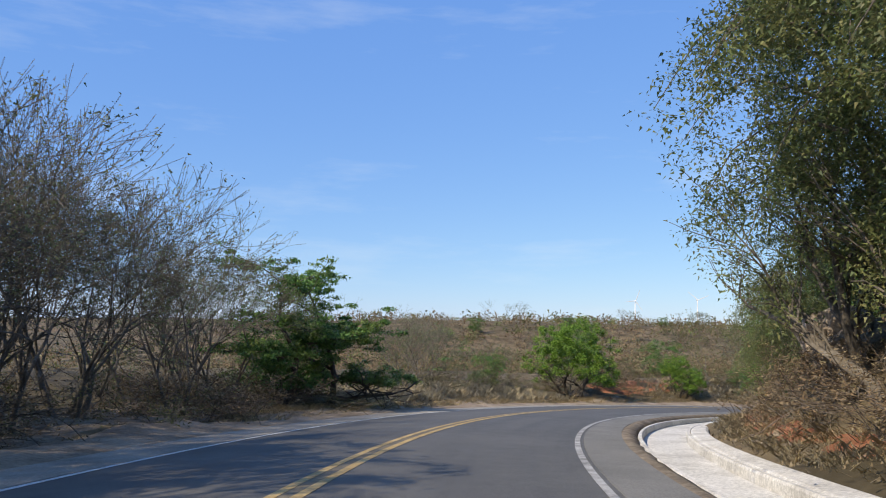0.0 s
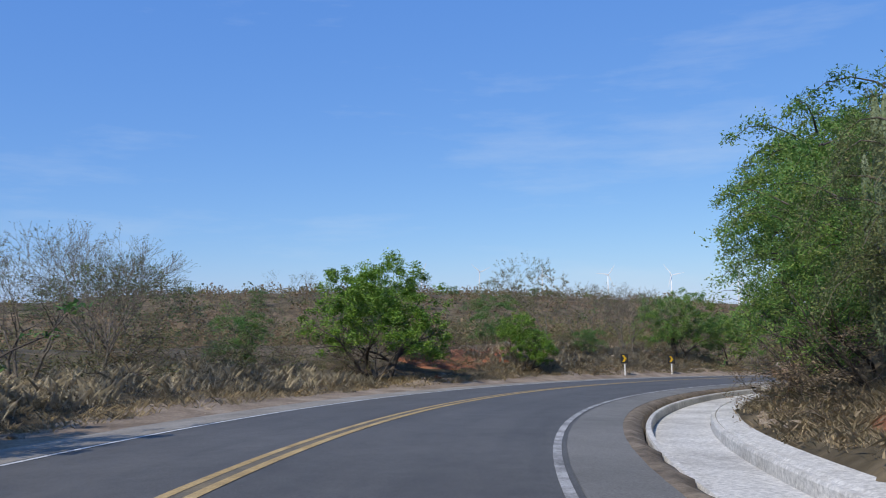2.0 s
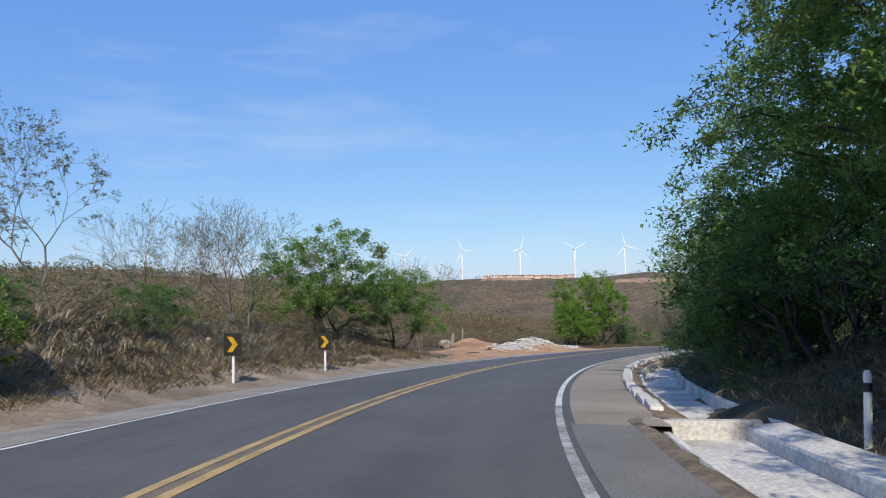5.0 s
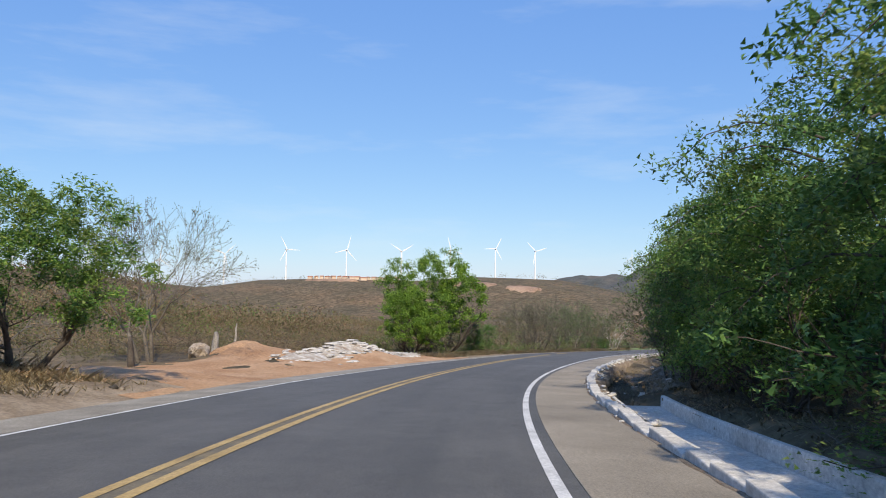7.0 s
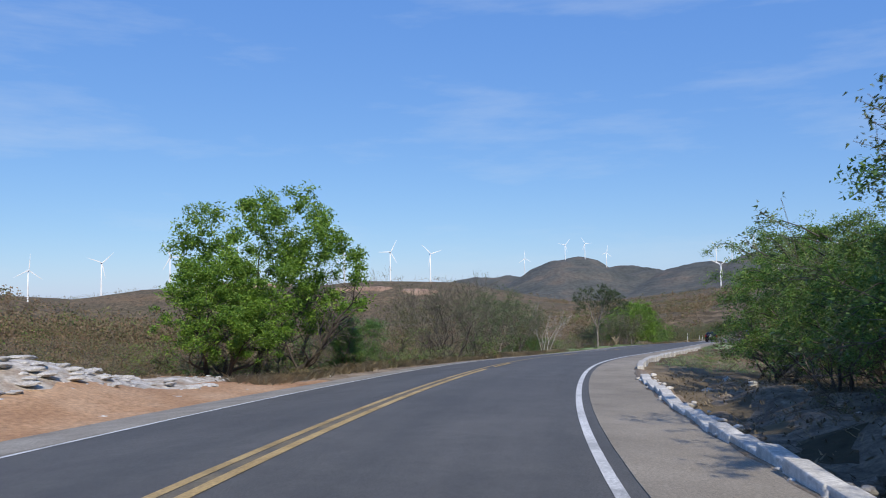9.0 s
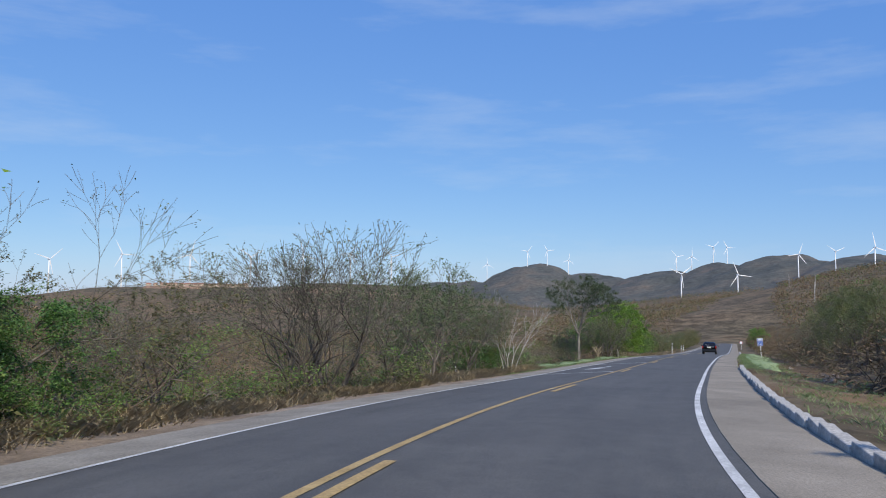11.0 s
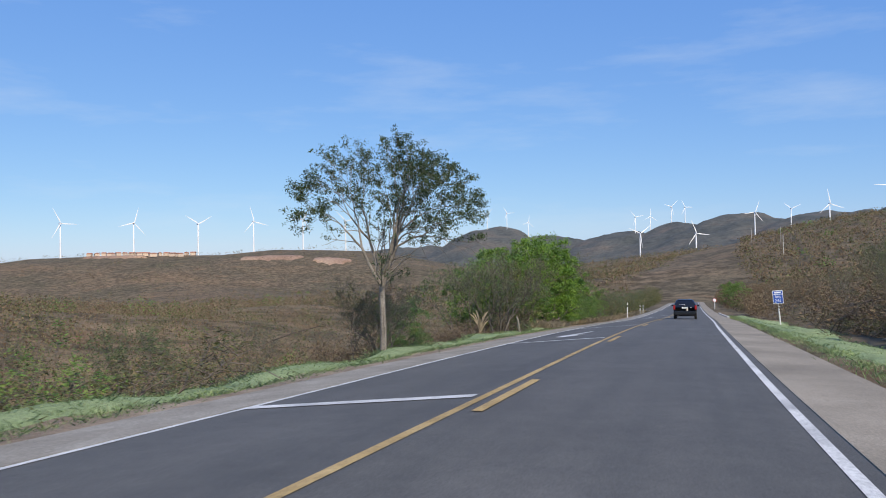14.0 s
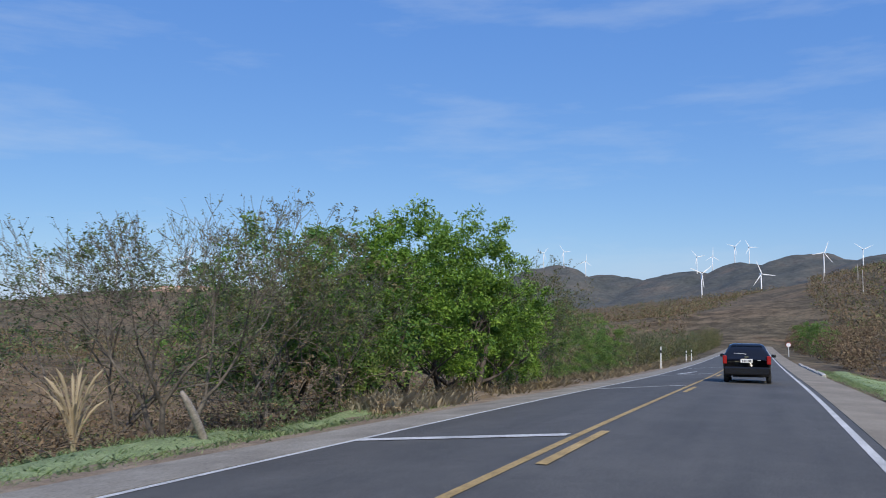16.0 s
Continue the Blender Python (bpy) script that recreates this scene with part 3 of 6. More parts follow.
EDGE = LANE
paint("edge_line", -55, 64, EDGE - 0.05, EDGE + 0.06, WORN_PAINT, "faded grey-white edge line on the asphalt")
paint("edge_line", 64, 450, EDGE - 0.05, EDGE + 0.06, WHITE_PAINT, "worn white edge line on the asphalt")
paint("edge_line", -55, 450, -EDGE - 0.06, -EDGE + 0.05, WHITE_PAINT, "worn white edge line on the asphalt")
paint("centre_strip", -55, 124, -0.075, 0.055, DULL_YELLOW, "worn brownish strip between the yellow lines", lift=0.033)
paint("centre_line", -55, 450, -0.20, -0.08, YELLOW_PAINT, "solid yellow centre line on the asphalt")
paint("centre_line", -55, 124, 0.06, 0.18, YELLOW_PAINT, "solid yellow centre line on the asphalt")


def paint_box(name, s0, s1, lat0, lat1, mat, label):
    return paint(name, s0, s1, lat0, lat1, mat, label, 0.5, 0.04)

# ---- plants ----
def wander(rng, d, k):
    v = Vector((rng.gauss(0, 1), rng.gauss(0, 1), rng.gauss(0, 1)))
    return (d + v * k).normalized()


class Plant:
    """Wood and leaf geometry gathered as plain lists."""

    def __init__(self, seed):
        self.rng = random.Random(seed)
        self.wv, self.wf, self.tips = [], [], []

    def limb(self, pts, radii, sides):
        v, f = tube(pts, radii, sides, cap=False)
        o = len(self.wv)
        self.wv += v
        self.wf += [tuple(i + o for i in q) for q in f]

    def grow(self, at, d, length, radius, level, last, spread, lift, twist=0.25, kids=(3, 5), shrink=0.62, bare=0.3):
        rng = self.rng
        n = 4 if level < 2 else (3 if level < 3 else 2)
        radius = max(radius, 0.009)
        pts, radii = [Vector(at)], [radius]
        for i in range(n):
            d = wander(rng, d, twist)
            d = (d + Vector((0, 0, lift))).normalized()
            pts.append(pts[-1] + d * length / n)
            radii.append(max(radius * (1 - 0.55 * (i + 1) / n), 0.006))
        self.limb(pts, radii, 6 if level == 0 else (4 if level == 1 else 3))
        if level >= last:
            self.tips.append((pts[-1], d, length))
            self.tips.append((pts[-2], d, length))
            return
        for k in range(rng.randint(*kids)):
            u = bare + (1 - bare) * (k + rng.random()) / kids[1]
            u = min(u, 0.99)
            i = min(int(u * n), n - 1)
            p = pts[i].lerp(pts[i + 1], u * n - i)
            a = rng.uniform(0, 6.28)
            side = Vector((math.cos(a), math.sin(a), 0))
            away = (d * (1 - spread) + side * spread + Vector((0, 0, 0.12))).normalized()
            self.grow(p, away, length * shrink * rng.uniform(0.75, 1.2), radii[i] * 0.62, level + 1, last, spread, lift, twist, kids, shrink, 0.15)
        self.grow(pts[-1], d, length * shrink, radii[-1], level + 1, last, spread, lift, twist, kids, shrink, 0.15)

    def fork(self, at, d, length, radius, level, last, angle, lift=0.02, twist=0.10, shrink=(0.7, 0.92)):
        """A limb that divides into two or three at its end, with side twigs, as fan-shaped crowns do."""
        rng, n = self.rng, 3
        pts, radii = [Vector(at)], [radius]
        for i in range(n):
            d = (wander(rng, d, twist) + Vector((0, 0, lift))).normalized()
            pts.append(pts[-1] + d * length / n)
            radii.append(max(radius * (1 - 0.32 * (i + 1) / n), 0.005))
        self.limb(pts, radii, 7 if level == 0 else (5 if level < 3 else 3))
        if level >= last:
            self.tips += [(pts[-1], d, length), (pts[-2], d, length)]
            return
        k, a0 = (3 if rng.random() < 0.36 else 2), rng.uniform(0, 6.28)
        across = d.orthogonal().normalized()
        other = d.cross(across)
        way = lambda a, ang: d * math.cos(ang) + (across * math.cos(a) + other * math.sin(a)) * math.sin(ang)
        for j in range(k):
            self.fork(pts[-1], way(a0 + 6.28 * j / k + rng.uniform(-0.4, 0.4), angle * rng.uniform(0.55, 1.3)), length * rng.uniform(*shrink), radii[-1] * 0.78, level + 1, last, angle, lift, twist, shrink)
        if level >= 1:
            for u in (1, 2):
                if rng.random() < 0.6:
                    self.fork(pts[u], way(rng.uniform(0, 6.28), angle * 1.6), length * rng.uniform(0.45, 0.7), radii[u] * 0.5, max(level + 2, last - 1), last, angle, lift, twist, shrink)

    def sprays(self, count, low, high, start, reach, droop=0.5):
        """Thin arching limbs that stand out of the crown; gives the places along them for leaves."""
        rng, out = self.rng, []
        for k in range(count):
            a, z, r = k * 2.4 + rng.uniform(-0.5, 0.5), rng.uniform(low, high), reach * rng.uniform(0.75, 1.2)
            side, rise = Vector((math.cos(a), math.sin(a), 0)), rng.uniform(0.25, 0.6) * r
            bow = Vector((-side.y, side.x, 0)) * rng.uniform(-0.3, 0.3) * r
            line = [side * (start + (r - start) * u) + bow * u * u + Vector((0, 0, z + rise * u - droop * r * u * u * u)) for u in (0, 0.25, 0.5, 0.75, 1.0)]
            self.limb(line, [0.035, 0.026, 0.018, 0.012, 0.006], 4)
            for u in np.linspace(0.25, 1.0, 9):
                i = min(int(u * 4), 3)
                c = line[i].lerp(line[i + 1], u * 4 - i)
                out += [c + Vector((rng.gauss(0, 0.14), rng.gauss(0, 0.14), rng.gauss(-0.05, 0.10))) for _ in range(2)]
        return out

    def wood(self, name, mat):
        return mesh_of(name, self.wv, self.wf, mat, True)


def leaves(name, centres, mat, count, size, radius, seed, flat=0.8, droop=0.0, corners=4):
    """A crown of small pointed leaves in clumps round the given centres."""
    rng = np.random.default_rng(seed)
    c = np.array([tuple(p) for p in centres], float)
    weight = rng.uniform(0.3, 1.7, len(c))
    pick = rng.choice(len(c), count, p=weight / weight.sum())
    off = rng.normal(size=(count, 3))
    off /= np.linalg.norm(off, axis=1, keepdims=True)
    off *= (rng.random((count, 1)) ** 0.6) * radius * rng.uniform(0.6, 1.2, len(c))[pick][:, None]
    off[:, 2] *= flat
    p = c[pick] + off
    d = rng.normal(size=(count, 3)) + off / radius
    d[:, 2] = d[:, 2] * 0.7 - droop
    d /= np.linalg.norm(d, axis=1, keepdims=True)
    w = np.cross(d, rng.normal(size=(count, 3)) * 0.6 + [0, 0, 1])
    w /= np.linalg.norm(w, axis=1, keepdims=True)
    l = size * rng.uniform(0.6, 1.4, (count, 1))
    if corners == 3:
        v = np.stack([p - d * l * 0.4 + w * l * 0.25, p + d * l * 0.6, p - d * l * 0.4 - w * l * 0.25], 1).reshape(-1, 3)
    else:
        v = np.stack([p - d * l * 0.5, p + w * l * 0.3, p + d * l * 0.5, p - w * l * 0.3], 1).reshape(-1, 3)
    return big_mesh(name, v, np.arange(count * corners).reshape(-1, corners), mat)


def lobes(count, wide, low, high, seed, inner=0.55):
    """Clump centres in a lumpy crown: a few overlapping rounded masses, fuller near their skin."""
    rng = np.random.default_rng(seed)
    mid, tall = (low + high) / 2, (high - low) / 2
    heads = [(0.0, 0.0, mid, 0.72)] + [(wide * 0.55 * math.cos(k * 2.4 + seed), wide * 0.55 * math.sin(k * 2.4 + seed), mid + tall * rng.uniform(-0.55, 0.6), rng.uniform(0.38, 0.55)) for k in range(8)]
    out = []
    while len(out) < count:
        x, y, z, r = heads[rng.integers(len(heads))]
        d = rng.normal(size=3)
        d /= np.linalg.norm(d)
        q = rng.uniform(inner, 1.0) * r
        v = (x + d[0] * q * wide, y + d[1] * q * wide, z + d[2] * q * tall)
        if low <= v[2] <= high:
            out.append(v)
    return out


def dome(count, wide, low, high, seed, heads=11):
    """Clump centres over a rounded crown made of many small overlapping heads."""
    rng = np.random.default_rng(seed)
    out = []
    mid = low + (high - low) * 0.42
    for k in range(heads):
        a, e = k * 2.4 + seed, rng.uniform(-0.35, 1.3)
        up = (high - mid) if e > 0 else (mid - low)
        out.append((wide * 0.6 * math.cos(a) * math.cos(e), wide * 0.6 * math.sin(a) * math.cos(e), mid + up * 0.6 * math.sin(e)))
    pts = []
    while len(pts) < count:
        c = out[rng.integers(heads)]
        d = rng.normal(size=3)
        d /= np.linalg.norm(d)
        q = rng.uniform(0.7, 1.0)
        v = (c[0] + d[0] * q * wide * 0.42, c[1] + d[1] * q * wide * 0.42, c[2] + d[2] * q * (high - low) * 0.24)
        if v[2] > low:
            pts.append(v)
    return pts


PROTO = {}


def clump(seed, stems, rise, length, radius, last, spread, kids, shrink, twist=0.22, foot=0.25, lean=0.4, bare=0.3, level=0, lift=0.03):
    """The wood of a plant with one or more stems from the ground."""
    p = Plant(seed)
    for k in range(stems):
        a = k * 6.28 / stems + seed
        p.grow((foot * math.cos(a), foot * math.sin(a), rise), Vector((lean * math.cos(a), lean * math.sin(a), 1)).normalized(), length, radius, level, last, spread, lift, twist, kids, shrink, bare)
    return p


def fan(seed, stems, length, radius, last, angle, lean):
    """The wood of a fan-shaped tree: stems from one foot that fork again and again."""
    p = Plant(seed)
    for k in range(stems):
        a = k * 6.28 / stems + seed
        p.fork((0.12 * math.cos(a), 0.12 * math.sin(a), -0.35), Vector((lean * math.cos(a), lean * math.sin(a), 1)).normalized(), length * p.rng.uniform(0.9, 1.15), radius, 0, last, angle)
    return p


def ends(p, lowest=0.0):
    return [t[0] for t in p.tips if t[0].z > lowest]


def keep(kind, i, wood, crown):
    """Stores a kind of plant with the height of its geometry."""
    top = 0.0
    for me in (wood, crown):
        co = np.empty(len(me.vertices) * 3, np.float32)
        me.vertices.foreach_get("co", co)
        top = max(top, float(np.quantile(co[2::3], 0.995)))
    PROTO[kind, i] = (wood, crown, top)


def make_protos():
    # bright rounded trees
    for i in range(2):
        p = clump(10 + i, 3, -0.3, 1.9, 0.12, 3, 0.6, (2, 3), 0.66)
        keep("bright", i, p.wood("trunk", BARK_DARK), leaves("crown", dome(360, 2.7, 0.3, 5.0, 11 + i, 14), LEAF_BRIGHT, 40000, 0.086, 0.30, i, corners=3))
    # broad green trees
    for i in range(2):
        p = clump(20 + i, 3, -0.3, 1.7, 0.10, 3, 0.6, (2, 3), 0.64)
        keep("broad", i, p.wood("trunk", BARK_DARK), leaves("crown", dome(330, 2.9, 0.3, 5.0, 23 + i, 13) + ends(p, 1.0)[::4], LEAF_MIXED, 34000, 0.088, 0.32, 25 + i, corners=3))
    # dark layered tree
    p = clump(30, 1, -0.3, 3.0, 0.16, 3, 0.85, (4, 5), 0.7, lift=-0.01, bare=0.2)
    keep("layered", 0, p.wood("trunk", BARK_DARK), leaves("crown", ends(p, 0.8), LEAF_DARK, 20000, 0.12, 0.42, 31, 0.35, 0.3, corners=3))
    # tall mixed trees of the bank, leafy to the ground
    for i in range(3):
        p = clump(40 + i, 3, -0.4, 2.3, 0.10, 3, 0.45, (2, 3), 0.62, lean=0.3, bare=0.15)
        arch = p.sprays(26, 1.6, 6.6, 0.5, 2.75)
        keep("mass", i, p.wood("trunk", BARK_DARK), leaves("crown", lobes(170, 2.4, 0.2, 7.6, 44 + i, 0.45) + ends(p, 0.6)[::3] + arch, LEAF_MIXED, 26000, 0.098, 0.38, 43 + i, corners=3))
    # hanging grey-green tree tangled with vines
    p = clump(47, 3, -0.4, 2.3, 0.10, 3, 0.28, (3, 3), 0.58, lean=0.22, bare=0.15)
    arch = p.sprays(24, 2.5, 7.2, 0.5, 2.5, 0.7)
    keep("vine", 0, p.wood("trunk", BARK_GREY), leaves("crown", lobes(150, 2.3, 0.4, 8.0, 48, 0.4) + ends(p, 0.8)[::3] + arch, LEAF_VINE, 40000, 0.068, 0.40, 49, 1.2, 0.4, corners=3))
    # dense dark thicket trees
    for i in range(2):
        p = clump(50 + i, 4, -0.4, 2.0, 0.09, 3, 0.45, (2, 3), 0.62, lean=0.35, bare=0.1)
        arch = p.sprays(24, 1.4, 5.8, 0.5, 2.85)
        keep("dark", i, p.wood("trunk", BARK_DARK), leaves("crown", lobes(150, 2.5, 0.3, 6.6, 52 + i, 0.4) + ends(p, 0.6)[::3] + arch, LEAF_DARK, 23000, 0.105, 0.40, 51 + i, corners=3))
    # bare grey trees with fan-shaped crowns and a few leaves left
    for i in range(4):
        p = fan(60 + i, 2 + i % 2, 1.5, 0.075, 6, 0.42, 0.30)
        keep("bare", i, p.wood("trunk", BARK_GREY), leaves("crown", ends(p, 1.5), LEAF_PALE, 1800 + 700 * i, 0.065, 0.16, 61 + i, corners=3))
    # half-leafed trees whose leaves sit in tufts at the twig ends
    for i in range(2):
        p = fan(70 + i, 1 + i, 1.5, 0.085, 6, 0.50, 0.30)
        keep("sparse", i, p.wood("trunk", BARK_GREY), leaves("crown", ends(p, 1.2), LEAF_TUFT if i else LEAF_OLIVE, 6200 + 1500 * i, 0.085, 0.17, 73 + i, corners=3))
    # white-stemmed tree
    p = fan(77, 5, 1.5, 0.04, 4, 0.30, 0.42)
    keep("white", 0, p.wood("trunk", BARK_WHITE), leaves("crown", ends(p, 1.6), LEAF_PALE, 700, 0.07, 0.18, 78))
    # umbrella tree: one trunk that forks into wide limbs under a flat crown
    p = Plant(80)
    base = [Vector((0, 0, -0.4)), Vector((0.0, 0.04, 0.9)), Vector((0.05, 0.0, 1.8)), Vector((0.10, 0.0, 2.5))]
    p.limb(base, [0.135, 0.115, 0.105, 0.10], 9)
    p.limb([base[0] + Vector((0.13, 0.05, 0)), Vector((0.12, 0.08, 0.8)), Vector((0.11, 0.03, 1.7))], [0.06, 0.05, 0.03], 6)
    for k, (a, tilt) in enumerate([(0.2, 0.95), (1.4, 0.75), (2.6, 0.95), (3.7, 0.7), (5.0, 0.95), (0.8, 0.3)]):
        p.fork(base[-1] - Vector((0, 0, 0.09 * k)), Vector((tilt * math.cos(a), tilt * math.sin(a), 1.0)).normalized(), 1.45, 0.075, 1, 6, 0.42, 0.0, 0.12, (0.72, 0.88))
    for v in p.wv + [t[0] for t in p.tips]:
        if v.z > 4.2:
            v.z = 4.2 + (v.z - 4.2) * 0.72
    low = p.sprays(2, 1.9, 2.3, 0.1, 2.0, 0.2)
    keep("umbrella", 0, p.wood("trunk", BARK_MID), leaves("crown", ends(p, 3.5) + low, LEAF_UMBRELLA, 34000, 0.075, 0.20, 81, 0.7, 0.25, corners=3))
    # low tangled shrubs
    for i in range(5):
        p = clump(90 + i, 4, -0.15, 1.0, 0.015, 3, 0.6, (2, 3), 0.72, 0.3, 0.2, 0.7, 0.1, 1, 0.0)
        mat = (LEAF_DRY, LEAF_OLIVE, LEAF_STRAW, LEAF_MIXED, LEAF_OLIVE)[i]
        keep("shrub", i, p.wood("trunk", BARK_TWIG), leaves("crown", ends(p), mat, (1500, 2000, 1100, 2300, 1700)[i], 0.05, 0.24, 95 + i, 0.8, corners=3))


make_protos()
NAMES = {"bright": ("leafy_tree", "rounded bright green leafy tree on dry ground", "tree"),
         "broad": ("broad_tree", "broad leafy green tree on the roadside bank", "tree"),
         "layered": ("layered_tree", "dark green tree with drooping layered leaf sprays", "tree"),
         "mass": ("bank_tree", "tall tangled green tree growing on the road bank", "tree"),
         "vine": ("vine_tree", "tall grey-green tree tangled with dry hanging vines", "tree"),
         "dark": ("thicket_tree", "dense dark green thicket tree beside the drain", "tree"),
         "bare": ("bare_tree", "leafless grey caatinga tree with fine twigs", "tree"),
         "sparse": ("sparse_tree", "grey tree with thin olive foliage", "tree"),
         "white": ("white_stemmed_tree", "nearly leafless tree with several white stems", "tree"),
         "umbrella": ("umbrella_tree", "tall pale trunk with flat spreading dark crown", "tree"),
         "shrub": ("shrub", "low tangled dry brown and olive shrub", "shrub")}
BUILT = {}
_where = np.random.default_rng(5)


def plant(kind, i, s, lat, height, turn=None, wide=1.0, sink=0.15, label="", lean=0.0):
    """One plant of a kind on the ground at s, lat; height scales it, lean tips it to the road's left in degrees."""
    name, words, cat = NAMES[kind]
    ob = new(name)
    wood, crown, full = PROTO[kind, i]
    part("trunk", wood, None, ob)
    part("crown", crown, None, ob)
    tagged(ob, label or words, cat, "roadside shrubs" if kind == "shrub" else "roadside trees")
    k = height / full
    turn = _where.uniform(0, 6.28) if turn is None else turn
    ob.matrix_basis = Matrix.Translation(spot(s, lat, sink)) @ Matrix.Rotation(heading(s), 4, "Z") @ Matrix.Rotation(math.radians(-lean), 4, "Y") @ Matrix.Rotation(turn - heading(s), 4, "Z") @ Matrix.Diagonal((k * wide, k * wide, k, 1))
    return ob

# ---- roadside works ----
def drain(s0, s1, lat, wide, deep, name, label, mat, wall=0.14):
    """An open concrete channel along the shoulder: floor, two side walls with rounded tops."""
    ob = new(name)
    z = -0.12
    part("channel_floor", strip(s0, s1, 1.0, [lat, lat + wide], [z - deep, z - deep], "channel_floor", mat), None, ob)
    for side, l in (("inner", lat - wall), ("outer", lat + wide)):
        me = strip(s0, s1, 1.0, [l, l + 0.01, l + 0.03, l + wall - 0.03, l + wall - 0.01, l + wall],
                   [z - deep - 0.5, z - 0.02, z + 0.02, z + 0.02, z - 0.02, z - deep - 0.5], "channel_wall", mat)
        part("channel_wall", me, None, ob)
    return tagged(ob, label, "drain channel", kind="structure")


def kerb(s0, s1, lat, high, wide, mat, label, pieces=1.0, tilt=0.0):
    """A row of precast kerb blocks."""
    ob = new("kerb")
    bm = box((wide, pieces - 0.02, high + 0.4), (0, 0, (high - 0.4) / 2), 0.02)
    me = bm_mesh("kerb_block", bm, mat)
    rng = random.Random(int(s0))
    s = s0
    while s < s1:
        p = along(s, lat + rng.uniform(-0.035, 0.035), rng.uniform(-0.045, 0.015))
        b = new("kerb_block", me)
        b.parent = ob
        b.matrix_basis = Matrix.Translation(p) @ Matrix.Rotation(heading(s) + rng.uniform(-0.04, 0.04), 4, "Z") @ Matrix.Rotation(math.radians(tilt + rng.uniform(-5, 5)), 4, "Y")
        s += pieces
    return tagged(ob, label, "kerb", kind="structure")


def chevron_sign(s, lat):
    ob = new("chevron_sign")
    ob.matrix_basis = Matrix.Translation(spot(s, lat)) @ Matrix.Rotation(heading(s) + 0.12, 4, "Z")
    v, f = tube([(0, 0.02, -0.3), (0, 0.02, 1.34)], [0.04, 0.04], 8)
    part("post", mesh_of("post", v, f, POST_WHITE), None, ob, "white painted steel post")
    part("panel", box((0.48, 0.02, 0.60), (0, -0.04, 1.06), 0.006), SIGN_BLACK, ob, "black sign panel")
    pts = [(-0.16, 0.22), (0.0, 0.22), (0.16, 0.0), (0.0, -0.22), (-0.16, -0.22), (0.0, 0.0)]
    bm = bmesh.new()
    bm.faces.new([bm.verts.new((x * 0.92, -0.055, 1.06 + z * 0.92)) for x, z in pts])
    bmesh.ops.solidify(bm, geom=bm.faces[:], thickness=0.004)
    part("chevron", bm, SIGN_YELLOW, ob, "yellow arrow pointing right")
    return tagged(ob, "black and yellow curve chevron sign on a white post", "road sign", "chevron signs")


def text_mesh(words, size):
    cu = bpy.data.curves.new("lettering", "FONT")
    cu.body, cu.size, cu.align_x, cu.align_y, cu.extrude = words, size, "CENTER", "CENTER", 0.002
    ob = bpy.data.objects.new("lettering", cu)
    me = bpy.data.meshes.new_from_object(ob)
    bpy.data.objects.remove(ob)
    bpy.data.curves.remove(cu)
    me.materials.append(SIGN_WHITE)
    return me


def km_sign(s, lat):
    ob = new("kilometre_sign")
    ob.matrix_basis = Matrix.Translation(spot(s, lat)) @ Matrix.Rotation(heading(s), 4, "Z") @ Matrix.Rotation(math.radians(-4), 4, "Y")
    v, f = tube([(0, 0.03, -0.3), (0, 0.03, 2.05)], [0.04, 0.04], 8)
    part("post", mesh_of("post", v, f, POST_WHITE), None, ob, "white post, slightly leaning")
    part("panel", box((0.56, 0.02, 0.78), (0, -0.03, 1.72), 0.006), SIGN_WHITE, ob, "white-rimmed panel")
    part("blue_field", box((0.51, 0.006, 0.50), (0, -0.045, 1.61), 0.002), SIGN_BLUE, ob, "blue field")
    part("header_field", box((0.51, 0.006, 0.17), (0, -0.045, 1.985), 0.002), SIGN_BLUE, ob, "blue header field")
    up = Matrix.Rotation(math.pi / 2, 4, "X")
    part("lettering", text_mesh("km", 0.24), None, ob, "white letters", Matrix.Translation((0, -0.052, 1.74)) @ up)
    part("lettering", text_mesh("241", 0.26), None, ob, "white numerals", Matrix.Translation((0, -0.052, 1.5)) @ up)
    part("header_bar", box((0.36, 0.004, 0.09), (0, -0.051, 1.985)), SIGN_WHITE, ob, "unreadable white header bar")
    return tagged(ob, "blue kilometre sign with white lettering on leaning post", "road sign")


def round_sign(s, lat):
    ob = new("round_sign")
    ob.matrix_basis = Matrix.Translation(spot(s, lat)) @ Matrix.Rotation(heading(s), 4, "Z")
    v, f = tube([(0, 0.03, -0.3), (0, 0.03, 1.75)], [0.04, 0.04], 8)
    part("post", mesh_of("post", v, f, POST_WHITE), None, ob)
    for name, r, y, mat in (("rim", 0.30, 0.0, SIGN_RED), ("face", 0.265, -0.008, SIGN_WHITE)):
        v, f = tube([(0, y - 0.012, 1.5), (0, y, 1.5)], [r, r], 24)
        part(name, mesh_of(name, v, f, mat), None, ob)
    return tagged(ob, "round white regulatory sign with red rim on post", "road sign")


